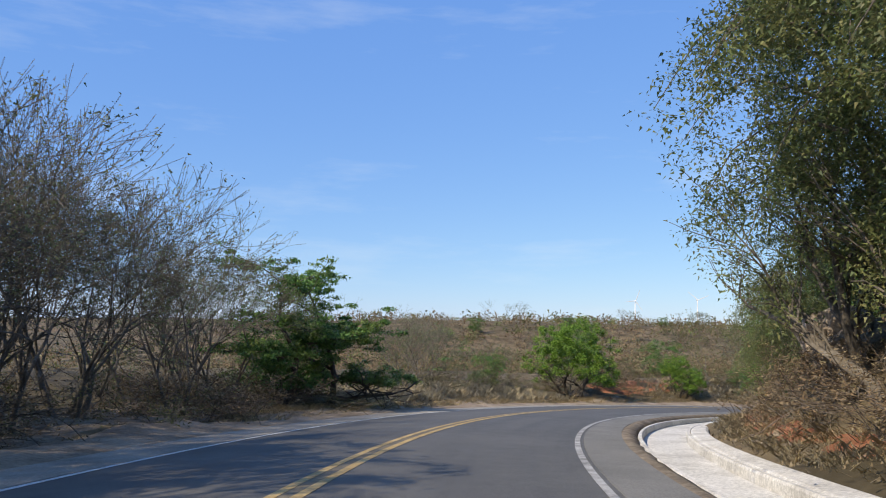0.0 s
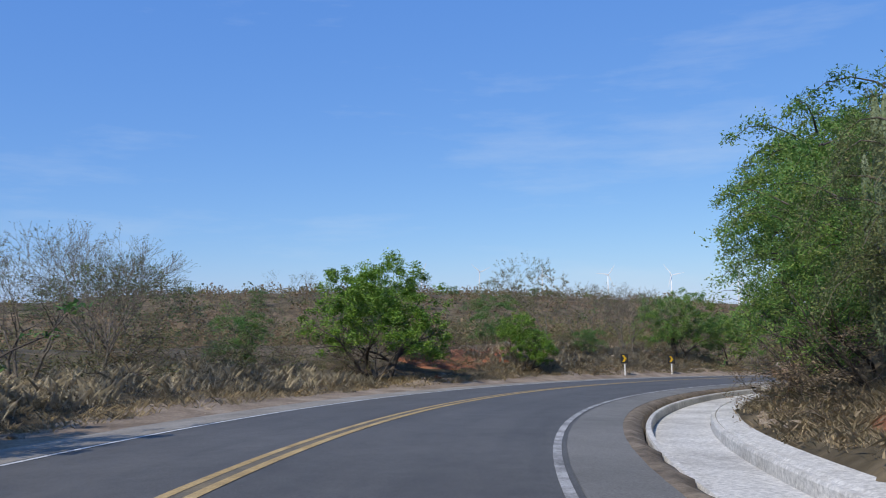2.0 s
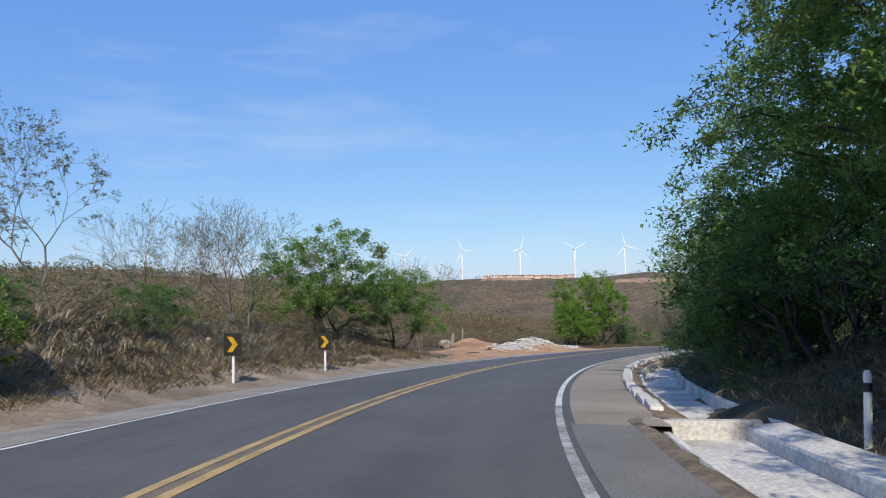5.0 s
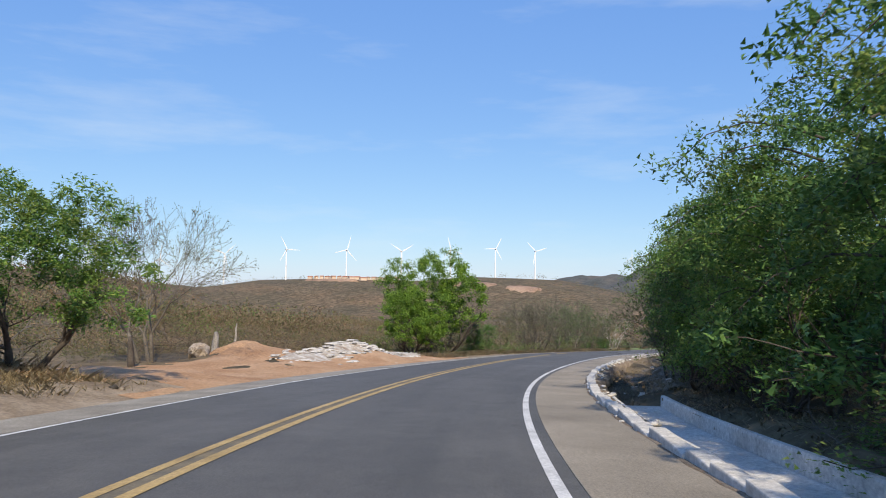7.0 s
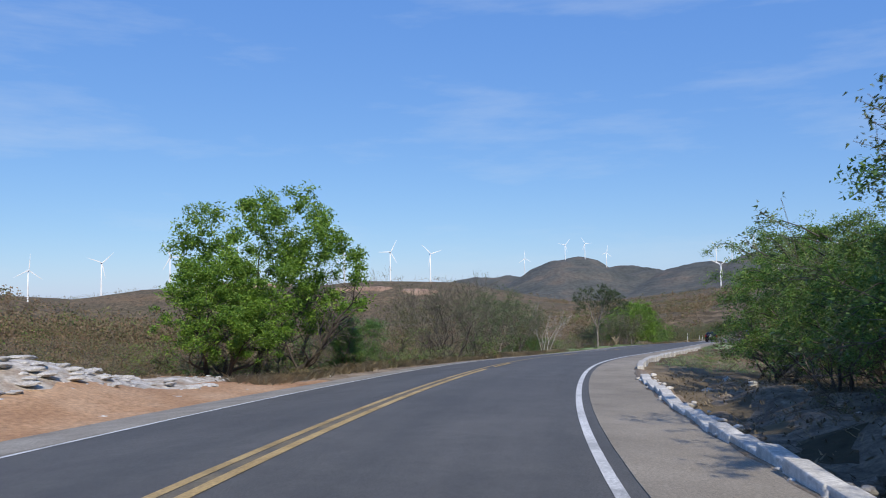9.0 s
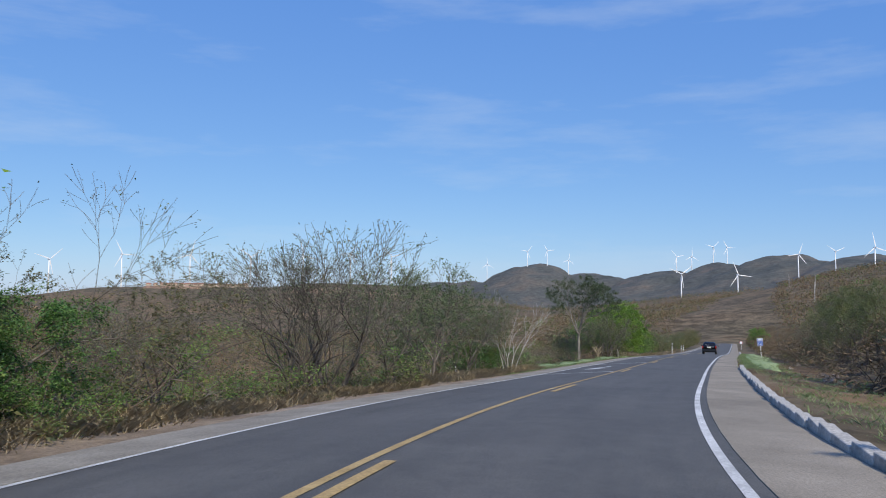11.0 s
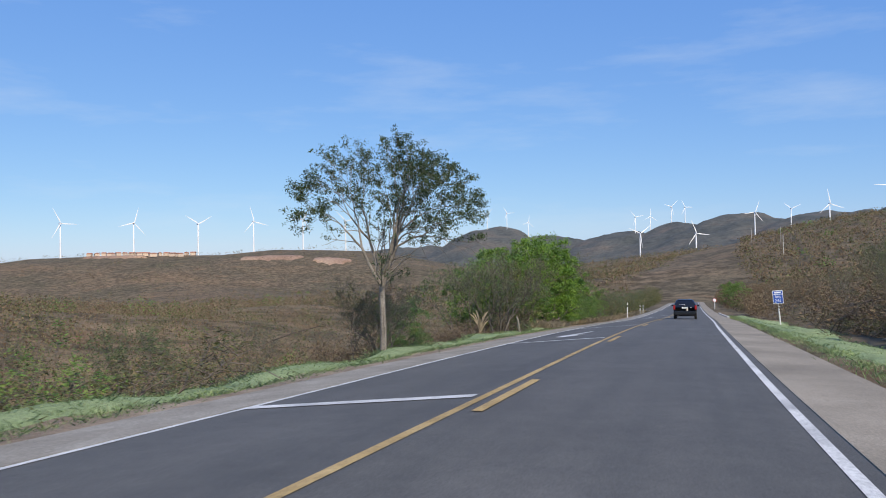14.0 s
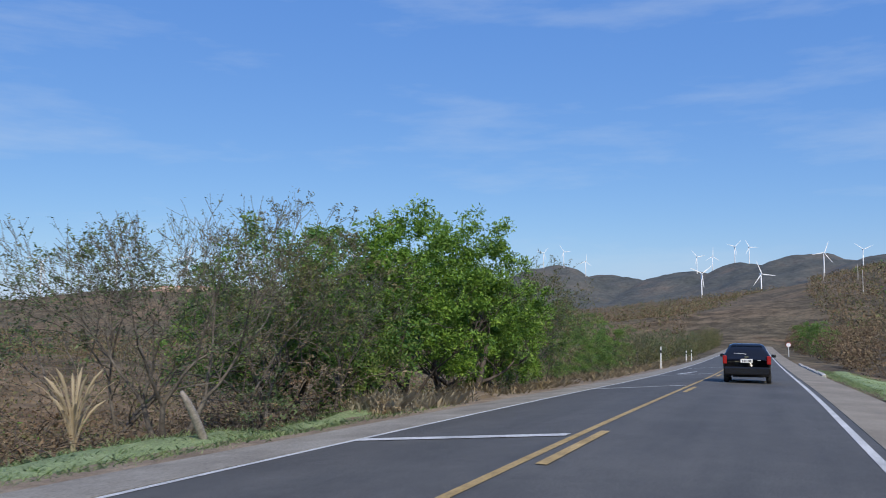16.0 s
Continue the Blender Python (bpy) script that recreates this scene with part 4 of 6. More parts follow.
def marker_post(s, lat, high=1.0, r=0.05):
    ob = new("marker_post")
    ob.matrix_basis = Matrix.Translation(spot(s, lat)) @ Matrix.Rotation(0.02, 4, "X")
    v, f = tube([(0, 0, -0.3), (0, 0, high - 0.05), (0, 0, high)], [r, r, r * 0.6], 8)
    part("post", mesh_of("post", v, f, POST_WHITE), None, ob)
    v, f = tube([(0, 0, high * 0.72), (0, 0, high * 0.84)], [r + 0.004, r + 0.004], 8)
    part("band", mesh_of("band", v, f, SIGN_BLACK), None, ob, "dark band")
    return tagged(ob, "slim white marker post at the road edge", "marker post", "marker posts")


def stump(p, high, r, mat=BARK_PALE, name="tree_stump", label="weathered grey broken tree stump", lean=0.1, seed=0):
    rng = random.Random(seed)
    pts = [Vector((lean * high * u + rng.uniform(-0.02, 0.02), rng.uniform(-0.03, 0.03), -0.2 + (high + 0.2) * u)) for u in (0, 0.3, 0.6, 0.85, 1)]
    v, f = tube(pts, [r * 1.3, r, r * 0.9, r * 0.75, r * 0.4], 8)
    ob = new(name, mesh_of(name, v, f, mat, True))
    ob.matrix_basis = Matrix.Translation(p) @ Matrix.Rotation(rng.uniform(0, 6), 4, "Z")
    return tagged(ob, label, "stump")


ROCKS = {}


def rock_mesh(kind, mat):
    if (kind, mat.name) not in ROCKS:
        bm = bmesh.new()
        bmesh.ops.create_icosphere(bm, subdivisions=2, radius=1.0)
        for v in bm.verts:
            n = noise.noise(v.co * 1.3 + Vector((kind * 7.1, 0, 0))) * 0.55 + noise.noise(v.co * 3.1 + Vector((0, kind * 3.3, 0))) * 0.18
            v.co *= 0.85 + n
            v.co.z *= 0.72
        ROCKS[kind, mat.name] = bm_mesh("rock", bm, mat)
    return ROCKS[kind, mat.name]


def rock(p, size, mat=ROCK, kind=0, label="weathered pale rock on the verge", group="loose rocks", flat=1.0):
    ob = new("rock", rock_mesh(kind, mat))
    ob.matrix_basis = Matrix.Translation(Vector(p) + Vector((0, 0, size * 0.25))) @ Matrix.Rotation(kind * 1.7 + size * 9, 4, "Z") @ Matrix.Diagonal((size, size * 0.8, size * flat, 1))
    return tagged(ob, label, "rock", group)


def rock_heap(name, label, category, rows, mat, flat, seed):
    """Many small pieces of broken stone as one mesh; rows hold each one's place and size."""
    rng = np.random.default_rng(seed)
    verts, faces, n = [], [], 0
    for p, size in rows:
        me = rock_mesh(int(rng.integers(5)), mat)
        co = np.empty(len(me.vertices) * 3, np.float32)
        me.vertices.foreach_get("co", co)
        a = rng.uniform(0, 6.28)
        turn = np.array([[math.cos(a), -math.sin(a), 0], [math.sin(a), math.cos(a), 0], [0, 0, 1]])
        verts.append((co.reshape(-1, 3) * [size, size * 0.75, size * flat]) @ turn.T + np.array(p) + [0, 0, size * flat * 0.3])
        faces += [tuple(v + n for v in f.vertices) for f in me.polygons]
        n += len(me.vertices)
    return tagged(new(name, big_mesh(name, np.concatenate(verts), np.array(faces), mat)), label, category, kind="stuff")


def cactus(s, lat, high, columns, seed):
    """A columnar cactus: ribbed upright stems from one foot."""
    rng = random.Random(seed)
    ob = new("column_cactus")
    ob.matrix_basis = Matrix.Translation(spot(s, lat, 0.2))
    for k in range(columns):
        a = k * 2.2 + rng.random()
        r, h = 0.09, high * rng.uniform(0.75, 1.0)
        x, y = 0.35 * k * math.cos(a), 0.35 * k * math.sin(a)
        verts, faces, n = [], [], 14
        levels = [0, 0.25, 0.5, 0.75, 0.93, 0.985, 1.0]
        for j, u in enumerate(levels):
            rr = r * (1 if u < 0.9 else (0.8 if u < 0.95 else (0.45 if u < 1 else 0.05)))
            for q in range(n):
                t = 2 * math.pi * q / n
                w = rr * (1.18 if q % 2 else 0.86)
                verts.append((x * min(1, 0.3 + u * 4) + w * math.cos(t) + 0.05 * math.sin(u * 3 + k), y * min(1, 0.3 + u * 4) + w * math.sin(t), u * h))
            if j:
                o = (j - 1) * n
                faces += [(o + q, o + (q + 1) % n, o + n + (q + 1) % n, o + n + q) for q in range(n)]
        part("stem", mesh_of("stem", verts, faces, CACTUS_SKIN), None, ob)
    return tagged(ob, "tall ribbed grey-green column cactus on the bank", "cactus", "cacti")


# ---- wind turbines ----
def turbine_meshes():
    v, f = tube([(0, 0, -60), (0, 0, 0), (0, 0, 40), (0, 0, 80)], [2.3, 2.2, 1.8, 1.25], 14)
    tower = mesh_of("tower", v, f, TURBINE_WHITE, True)
    nacelle = bm_mesh("nacelle", box((3.4, 9.0, 3.6), (0, 1.2, 81.2), 0.8), TURBINE_WHITE)
    v, f = tube([(0, -5.4, 81.2), (0, -5.0, 81.2), (0, -3.4, 81.2)], [0.4, 1.4, 1.7], 12)
    hub = mesh_of("hub", v, f, TURBINE_WHITE, True)
    verts, faces = [], []
    for z, w, t in ((1.2, 1.2, 0.9), (4, 2.2, 0.7), (9, 3.0, 0.5), (22, 2.0, 0.3), (34, 1.2, 0.2), (41, 0.3, 0.08)):
        verts += [(-w * 0.35, 0, z), (0, -t / 2, z), (w * 0.65, 0, z), (0, t / 2, z)]
    for i in range(5):
        o = i * 4
        faces += [(o + k, o + (k + 1) % 4, o + 4 + (k + 1) % 4, o + 4 + k) for k in range(4)]
    faces += [(0, 3, 2, 1), (20, 21, 22, 23)]
    return tower, nacelle, hub, mesh_of("blade", verts, faces, TURBINE_WHITE)


TURBINE = turbine_meshes()


def wind_turbine(x, y, z, spin, yaw, size=1.0):
    """A three-bladed turbine whose hub stands 81 m over z."""
    ob = new("wind_turbine")
    ob.matrix_basis = Matrix.Translation((x, y, z)) @ Matrix.Rotation(yaw, 4, "Z") @ Matrix.Scale(size, 4)
    for name, me in zip(("tower", "nacelle", "hub"), TURBINE):
        part(name, me, None, ob)
    for k in range(3):
        part("blade", TURBINE[3], None, ob, "", Matrix.Translation((0, -4.4, 81.2)) @ Matrix.Rotation(spin + k * 2 * math.pi / 3, 4, "Y"))
    return tagged(ob, "white three-bladed wind turbine on a distant ridge", "wind turbine", "wind farm")


# ---- the car ahead ----
def hatchback(s, lat):
    car = new("hatchback_car")
    car.matrix_basis = Matrix.Translation(along(s, lat, 0.015)) @ Matrix.Rotation(heading(s), 4, "Z") @ Matrix.Rotation(-math.atan(float(np.interp(s, RS, _fall))), 4, "X")
    # stations along the length: y, half-width at sill, half-width at belt, z sill, z belt, half-width at top, z top
    st = [(-1.90, 0.70, 0.74, 0.30, 0.78, 0.68, 0.84), (-1.85, 0.77, 0.81, 0.26, 0.92, 0.72, 0.98), (-1.70, 0.77, 0.82, 0.24, 0.93, 0.64, 1.18),
          (-1.48, 0.78, 0.82, 0.22, 0.93, 0.57, 1.38), (-1.15, 0.78, 0.82, 0.20, 0.92, 0.56, 1.425), (-0.3, 0.78, 0.82, 0.20, 0.91, 0.56, 1.43),
          (0.25, 0.78, 0.82, 0.20, 0.90, 0.555, 1.40), (0.62, 0.78, 0.81, 0.20, 0.90, 0.60, 1.22), (0.98, 0.77, 0.80, 0.20, 0.89, 0.70, 0.97),
          (1.45, 0.75, 0.78, 0.22, 0.80, 0.66, 0.86), (1.75, 0.68, 0.70, 0.26, 0.66, 0.58, 0.72), (1.84, 0.52, 0.55, 0.32, 0.52, 0.46, 0.58)]
    verts, faces, n = [], [], 14
    for y, a, b, z0, zb, c, zt in st:
        ring = [(a * 0.9, z0), (a, z0 + 0.06), (a + 0.02, (z0 + zb) / 2), (b, zb - 0.04), (b - 0.03, zb + 0.02), (c + 0.02, zt - 0.05), (c - 0.12, zt)]
        verts += [(x, y, z) for x, z in ring] + [(-x, y, z) for x, z in ring[::-1]]
    for i in range(len(st) - 1):
        o = i * n
        faces += [(o + k, o + (k + 1) % n, o + n + (k + 1) % n, o + n + k) for k in range(n)]
    faces += [tuple(range(n)), tuple(range((len(st) - 1) * n, len(st) * n))[::-1]]
    body = part("body", mesh_of("body", verts, faces, CAR_PAINT, True), None, car, "glossy black painted body")

    def panel(name, pts, mat, label="", push=0.012, under=None):
        bm = bmesh.new()
        face = bm.faces.new([bm.verts.new(p) for p in pts])
        bmesh.ops.solidify(bm, geom=[face], thickness=push)
        return part(name, bm, mat, under or car, label)

    panel("rear_window", [(-0.60, -1.815, 1.00), (0.60, -1.815, 1.00), (0.50, -1.535, 1.345), (-0.50, -1.535, 1.345)], CAR_GLASS, "dark tinted rear window", 0.02)
    v, f = tube([(-0.05, -1.86, 1.02), (0.0, -1.84, 1.045), (-0.42, -1.79, 1.06)], [0.012, 0.01, 0.008], 5)
    part("rear_wiper", mesh_of("rear_wiper", v, f, LAMP_CLEAR), None, car)
    for sx in (-1, 1):
        panel("side_window", [(sx * 0.80, -1.35, 0.96), (sx * 0.80, -0.30, 0.96), (sx * 0.60, -0.30, 1.36), (sx * 0.61, -1.15, 1.34)], CAR_GLASS)
        panel("side_window", [(sx * 0.80, -0.24, 0.96), (sx * 0.79, 0.62, 0.95), (sx * 0.62, 0.30, 1.32), (sx * 0.60, -0.24, 1.36)], CAR_GLASS)
        part("tail_lamp", box((0.14, 0.10, 0.30), (sx * 0.735, -1.872, 0.83), 0.03), LAMP_RED, car, "red tail lamp")
        part("mirror", box((0.17, 0.10, 0.12), (sx * 0.92, 0.52, 0.98), 0.03), CAR_PAINT, car, "black door mirror")
        panel("headlamp", [(sx * 0.40, 1.80, 0.62), (sx * 0.62, 1.76, 0.62), (sx * 0.62, 1.70, 0.74), (sx * 0.42, 1.76, 0.72)], LAMP_CLEAR)
        for y in (-1.22, 1.22):
            v, f = tube([(sx * 0.63, y, 0.285), (sx * 0.645, y, 0.285), (sx * 0.79, y, 0.285), (sx * 0.805, y, 0.285)], [0.25, 0.285, 0.285, 0.25], 20)
            w = part("wheel", mesh_of("wheel", v, f, TYRE, True), None, car, "black rubber tyre on a wheel")
            v, f = tube([(sx * 0.80, y, 0.285), (sx * 0.812, y, 0.285)], [0.17, 0.15], 16)
            part("rim", mesh_of("rim", v, f, RIM), None, w)
    panel("windscreen", [(-0.66, 0.92, 1.02), (0.66, 0.92, 1.02), (0.54, 0.34, 1.37), (-0.54, 0.34, 1.37)], CAR_GLASS)
    part("rear_bumper", box((1.56, 0.16, 0.30), (0, -1.87, 0.44), 0.05), CAR_PAINT, car, "black rear bumper")
    pl = part("number_plate", box((0.40, 0.012, 0.13), (0, -1.925, 0.80), 0.003), PLATE_WHITE, car, "white number plate")
    for x in (-0.13, -0.075, -0.02, 0.05, 0.095, 0.14):
        part("plate_bar", box((0.032, 0.004, 0.07), (x, -1.933, 0.79)), PLATE_INK, pl)
    part("emblem", box((0.13, 0.01, 0.035), (0, -1.905, 0.935), 0.004), EMBLEM, car, "gilt emblem bar")
    part("badge_bar", box((0.10, 0.006, 0.018), (0.42, -1.915, 0.83)), LAMP_CLEAR, car)
    v, f = tube([(-0.5, -1.98, 0.24), (-0.5, -1.7, 0.24)], [0.025, 0.025], 8)
    part("exhaust", mesh_of("exhaust", v, f, RIM), None, car)
    return tagged(car, "glossy black hatchback driving in the lane", "car")

# ---- markings of the straight ----
for s in (154.7, 170.1, 185.5, 200.0, 216.4, 232.4, 247.8):
    ends_at = [(s - 0.2, -LANE + 0.05), (s + 0.1, -0.28), (s + 0.42, -0.28), (s + 0.12, -LANE + 0.05)]
    me = mesh_of("slow_bar", [along(u, l, 0.04 - 0.03 * abs(l) / 3.9) for u, l in ends_at], [(0, 1, 2, 3)], WHITE_PAINT)
    tagged(new("slow_bar", me), "white bar across the oncoming lane", "road marking", kind="structure")
for s in (125.4, 139.9, 154.4, 168.9, 182.9, 197.4, 211.8, 227.0, 241.5, 256.0, 270.5):
    paint_box("centre_dash", s, s + 3.4, 0.06, 0.18, YELLOW_PAINT, "broken yellow line beside the centre line")


def lane_arrow(s):
    outline = [(0.0, -2.35), (-0.3, -2.05), (1.1, -1.35), (0.95, -1.72), (2.0, -1.74), (3.2, -1.58), (4.4, -1.50), (4.4, -1.64), (3.1, -1.82), (1.9, -2.06), (1.0, -2.22)]
    me = mesh_of("lane_arrow", [along(s + u, l, 0.04 - 0.03 * abs(l) / 3.9) for u, l in outline], [tuple(range(len(outline)))], WHITE_PAINT)
    tagged(new("lane_arrow", me), "white bent arrow painted on the oncoming lane", "road marking", kind="structure")


for s in (160.2, 188.7, 234.5):
    lane_arrow(s)

# ---- verges: worn strips beside the asphalt ----
def verge(s0, s1, lats, lifts, mat, name, label, step=1.0, jag=0.12, seed=0):
    rng = random.Random(seed)
    ss = np.append(np.arange(s0, s1, step), s1)
    verts = []
    for s in ss:
        for j, (l, h) in enumerate(zip(lats, lifts)):
            out = j in (0, len(lats) - 1)
            l = l + rng.uniform(-jag, jag) * (1.0 if abs(l) > 4.8 else 0.15)
            p = along(float(s), l)
            p.z = ground_at(p.x, p.y) + (h if not out or abs(l) < 4.8 else -0.05) if abs(l) > 4.75 else p.z - 0.02
            verts.append(p)
    n = len(lats)
    faces = [(i * n + j, i * n + j + 1, (i + 1) * n + j + 1, (i + 1) * n + j) for i in range(len(ss) - 1) for j in range(n - 1)]
    return tagged(new(name, mesh_of(name, verts, faces, mat, True)), label, "verge", kind="structure")


verge(-40, 93, [-4.70, -5.0, -5.7, -6.5, -7.2], [0.0, 0.03, 0.05, 0.05, 0], DIRT_EDGE, "verge", "dusty gravelly dirt verge beside the road", seed=1)
verge(90, 123, [-4.70, -5.2, -7.0, -9.0, -11.0, -13.0], [0.0, 0.04, 0.05, 0.05, 0.05, 0], SAND, "sand_patch", "bare orange sand lay-by beside the road", seed=2)
verge(121, 260, [-4.70, -5.0, -5.5, -6.2, -6.6], [0.0, 0.03, 0.04, 0.04, 0], DIRT_EDGE, "verge", "dusty gravelly dirt verge beside the road", seed=3)
tagged(new("verge", strip(-30, 62, 0.5, [4.10, 4.18, 4.42, 4.60, 4.66], [-0.25, -0.02, 0.012, -0.06, -0.45], "verge", DIRT_AND_SHADE, True, 0.05)), "dark dirt strip between shoulder and drain", "verge", kind="structure")
tagged(new("verge", strip(62, 126, 0.5, [4.66, 4.74, 5.0, 5.30, 5.40], [-0.3, -0.004, -0.03, -0.10, -0.5], "verge", DIRT_EDGE, True, 0.05)), "pale gritty dirt strip beside the kerb", "verge", kind="structure")

# ---- drains and kerbs on the inner side ----
drain(2, 62, 4.80, 1.15, 0.18, "drain", "pale concrete drain channel along the shoulder", CONCRETE_PALE)
drain(62.2, 95, 5.40, 1.15, 0.26, "drain", "shaded concrete drain channel with sloped wall", CONCRETE_PALE)
kerb(64, 121, 4.90, 0.08, 0.22, CONCRETE_PALE, "row of worn pale concrete kerb blocks", 1.0)
kerb(126, 167, 4.90, 0.12, 0.20, CONCRETE, "low white concrete kerb wall beside the shoulder", 1.0)
kerb(236, 262, 4.95, 0.06, 0.2, CONCRETE, "row of worn pale concrete kerb blocks", 1.0)

tagged(new("drain_rim", strip(2, 62, 1.0, [6.07, 6.08, 6.14, 6.50, 6.58, 6.62], [-0.6, -0.11, -0.08, -0.05, -0.10, -0.6], "drain_rim", CONCRETE_PALE)), "broad white concrete rim along the drain", "drain channel", kind="structure")


def patch(s0, s1, l0, l1, mat, name, label, lift=0.03, seed=0, category="ground"):
    """A sheet laid on the ground with a ragged outline."""
    rng = random.Random(seed)
    n, m = int((s1 - s0) / 0.5), max(3, int(abs(l1 - l0) / 0.4))
    verts = []
    for i in range(n + 1):
        squeeze = math.sin(math.pi * min(max((i + 0.4) / (n + 0.8), 0), 1)) ** 0.4 * rng.uniform(0.85, 1.05)
        for j in range(m + 1):
            l = (l0 + l1) / 2 + (l1 - l0) * (j / m - 0.5) * squeeze
            p = along(s0 + (s1 - s0) * i / n, l)
            p.z = ground_at(p.x, p.y) + (lift if 0 < j < m and 0 < i < n else -0.06)
            verts.append(p)
    faces = [(i * (m + 1) + j, i * (m + 1) + j + 1, (i + 1) * (m + 1) + j + 1, (i + 1) * (m + 1) + j) for i in range(n) for j in range(m)]
    return tagged(new(name, mesh_of(name, verts, faces, mat, True)), label, category, kind="structure")


patch(105.5, 121, -5.7, -9.6, RUBBLE_GROUND, "rubble_bed", "whitish rubbly ground under the broken slabs", 0.06, 5)
patch(106, 111.5, -9.6, -12.6, SAND, "earth_mound", "heap of bare orange earth", 0.06, 6)
# two litter sheets whose dark colour also stands in for tree shade
patch(98, 126, 5.7, 9.4, DIRT_AND_SHADE, "litter_and_shade", "leaf litter by the drain, coloured dark for the tree shade", 0.03, 9)
patch(2, 34, -6.6, -11, DIRT_AND_SHADE, "litter_and_shade", "leaf litter under the roadside wood, darkened to stand for shade", 0.03, 10)
patch(155, 210, -5.25, -7.1, GRASS_SOD, "grass_strip", "green turf strip beside the road", 0.075, 11)
patch(165, 246, 5.1, 7.8, GRASS_SOD, "grass_strip", "green turf strip beside the shoulder", 0.075, 12)
patch(56, 66, -8.6, -13, RED_CLAY, "clay_patch", "bare red clay on the dry bank", 0.05, 7)
patch(8, 34, 7.2, 8.6, RED_CLAY, "clay_patch", "reddish earth at the foot of the cut bank", 0.05, 8)

_wall = new("drain_headwall", bm_mesh("drain_headwall", box((1.6, 0.2, 0.8), (0, 0, -0.42), 0.02), CONCRETE))
_wall.matrix_basis = Matrix.Translation(along(62.0, 5.38)) @ Matrix.Rotation(heading(62.0), 4, "Z")
tagged(_wall, "short concrete wall closing the drain", "drain channel", kind="structure")

# ---- signs and posts ----
chevron_sign(70, -5.4)
chevron_sign(76.6, -5.4)
km_sign(211, 7.0)
round_sign(300, 5.4)
marker_post(252, -5.1, 1.7)
for s, lat in ((276, -5.2), (283, -5.2)):
    marker_post(s, lat, 1.2)
marker_post(60, 6.9, 0.9)

# ---- trees and shrubs ----
_rng = random.Random(77)


BRUSH = []


def shrubs(count, s0, s1, lat0, lat1, h0, h1, kinds=(0, 1, 2, 3)):
    """Shrubs near the road stand singly; those farther off are gathered for one thicket."""
    for _ in range(count):
        i, at, lat, high, wide = _rng.choice(kinds), _rng.uniform(s0, s1), _rng.uniform(lat0, lat1), _rng.uniform(h0, h1), _rng.uniform(1.0, 1.6)
        if abs(lat) < 10.0:
            plant("shrub", i, at, lat, high, wide=wide)
        else:
            BRUSH.append((i, at, lat, high, wide, _rng.uniform(0, 6.28)))


def thicket():
    """The gathered shrubs as one mesh of twigs and one of leaves for each kind."""
    for i in range(5):
        rows = [r for r in BRUSH if r[0] == i]
        for which, name in ((0, "brush_twigs"), (1, "brush_leaves")) if rows else ():
            me, full = PROTO["shrub", i][which], PROTO["shrub", i][2]
            co, n = np.empty(len(me.vertices) * 3, np.float32), len(me.polygons[0].vertices)
            me.vertices.foreach_get("co", co)
            idx = np.empty(len(me.polygons) * n, np.int32)
            me.polygons.foreach_get("vertices", idx)
            verts, faces = [], []
            for k, (_, at, lat, high, wide, turn) in enumerate(rows):
                f, c, d = high / full, math.cos(turn), math.sin(turn)
                spin = np.array([[c, -d, 0], [d, c, 0], [0, 0, 1]])
                verts.append((co.reshape(-1, 3) * [f * wide, f * wide, f]) @ spin.T + np.array(spot(at, lat, 0.15)))
                faces.append(idx.reshape(-1, n) + k * len(me.vertices))
            tagged(new(name, big_mesh(name, np.concatenate(verts), np.concatenate(faces), me.materials[0])), "dry tangled brush behind the roadside shrubs", "brush", kind="stuff")


def wood_list(kind, rows, label="", lean=0.0):
    for k, (s, lat, h) in enumerate(rows):
        n = {"bright": 2, "mass": 3, "bare": 4, "sparse": 2, "dark": 2}.get(kind, 1)
        plant(kind, k % n, s, lat, h, label=label, lean=lean)


wood_list("bare", [(14.5, -8.4, 6.4), (17.5, -9.2, 7.0), (20.5, -8.2, 6.9), (23, -9.6, 5.6), (11, -9.5, 7), (16, -12, 7.4), (20, -13, 7.6), (25, -12, 5.2), (12, -14, 8), (8, -12, 7.4), (24, -17, 6.0), (18, -18, 8), (29, -15, 4.8),
                   (5, -9, 7), (13, -8.0, 6.0), (15.6, -10.4, 6.6), (18.8, -10.6, 6.4), (9.6, -8.4, 6.4), (21.6, -12, 6.0), (13.6, -11.6, 7.0), (10.4, -15.5, 8.2), (36.5, -9.6, 4.0), (39.5, -10.4, 4.4), (34, -13, 4.8), (43, -14, 4.4), (46, -18, 4.8), (40, -19, 4.6), (48, -13, 3.4), (57, -15, 4.0), (62, -20, 4.4), (33, -20, 5)])
wood_list("mass", [(-9, -8.2, 9.0), (-4, -7.4, 9.0), (0.5, -7.4, 8.6), (4.5, -7.6, 8.2), (8, -8.6, 7.6), (3, -11.5, 9), (9, -13, 8.4), (-3, -12, 9.4)], "leafy roadside tree shading the road")
plant("sparse", 1, 24.4, -9.4, 5.4, label="half-leafed green tree in the dry roadside wood")
plant("sparse", 0, 21.5, -10.5, 6.2)
plant("layered", 0, 29.4, -8.2, 5.6, 0.4, 0.95)
plant("layered", 0, 26.6, -8.8, 5.8, 2.0, 0.95)
plant("dark", 0, 28, -9.4, 4.2, label="dark leafy tree in the roadside wood")
plant("bright", 0, 51.3, -8.6, 5.4, 0.5, 1.1)
plant("bright", 1, 62.2, -7.6, 3.3)
plant("sparse", 0, 69.5, -10.0, 6.0)
plant("bare", 1, 80, -14, 5.4)
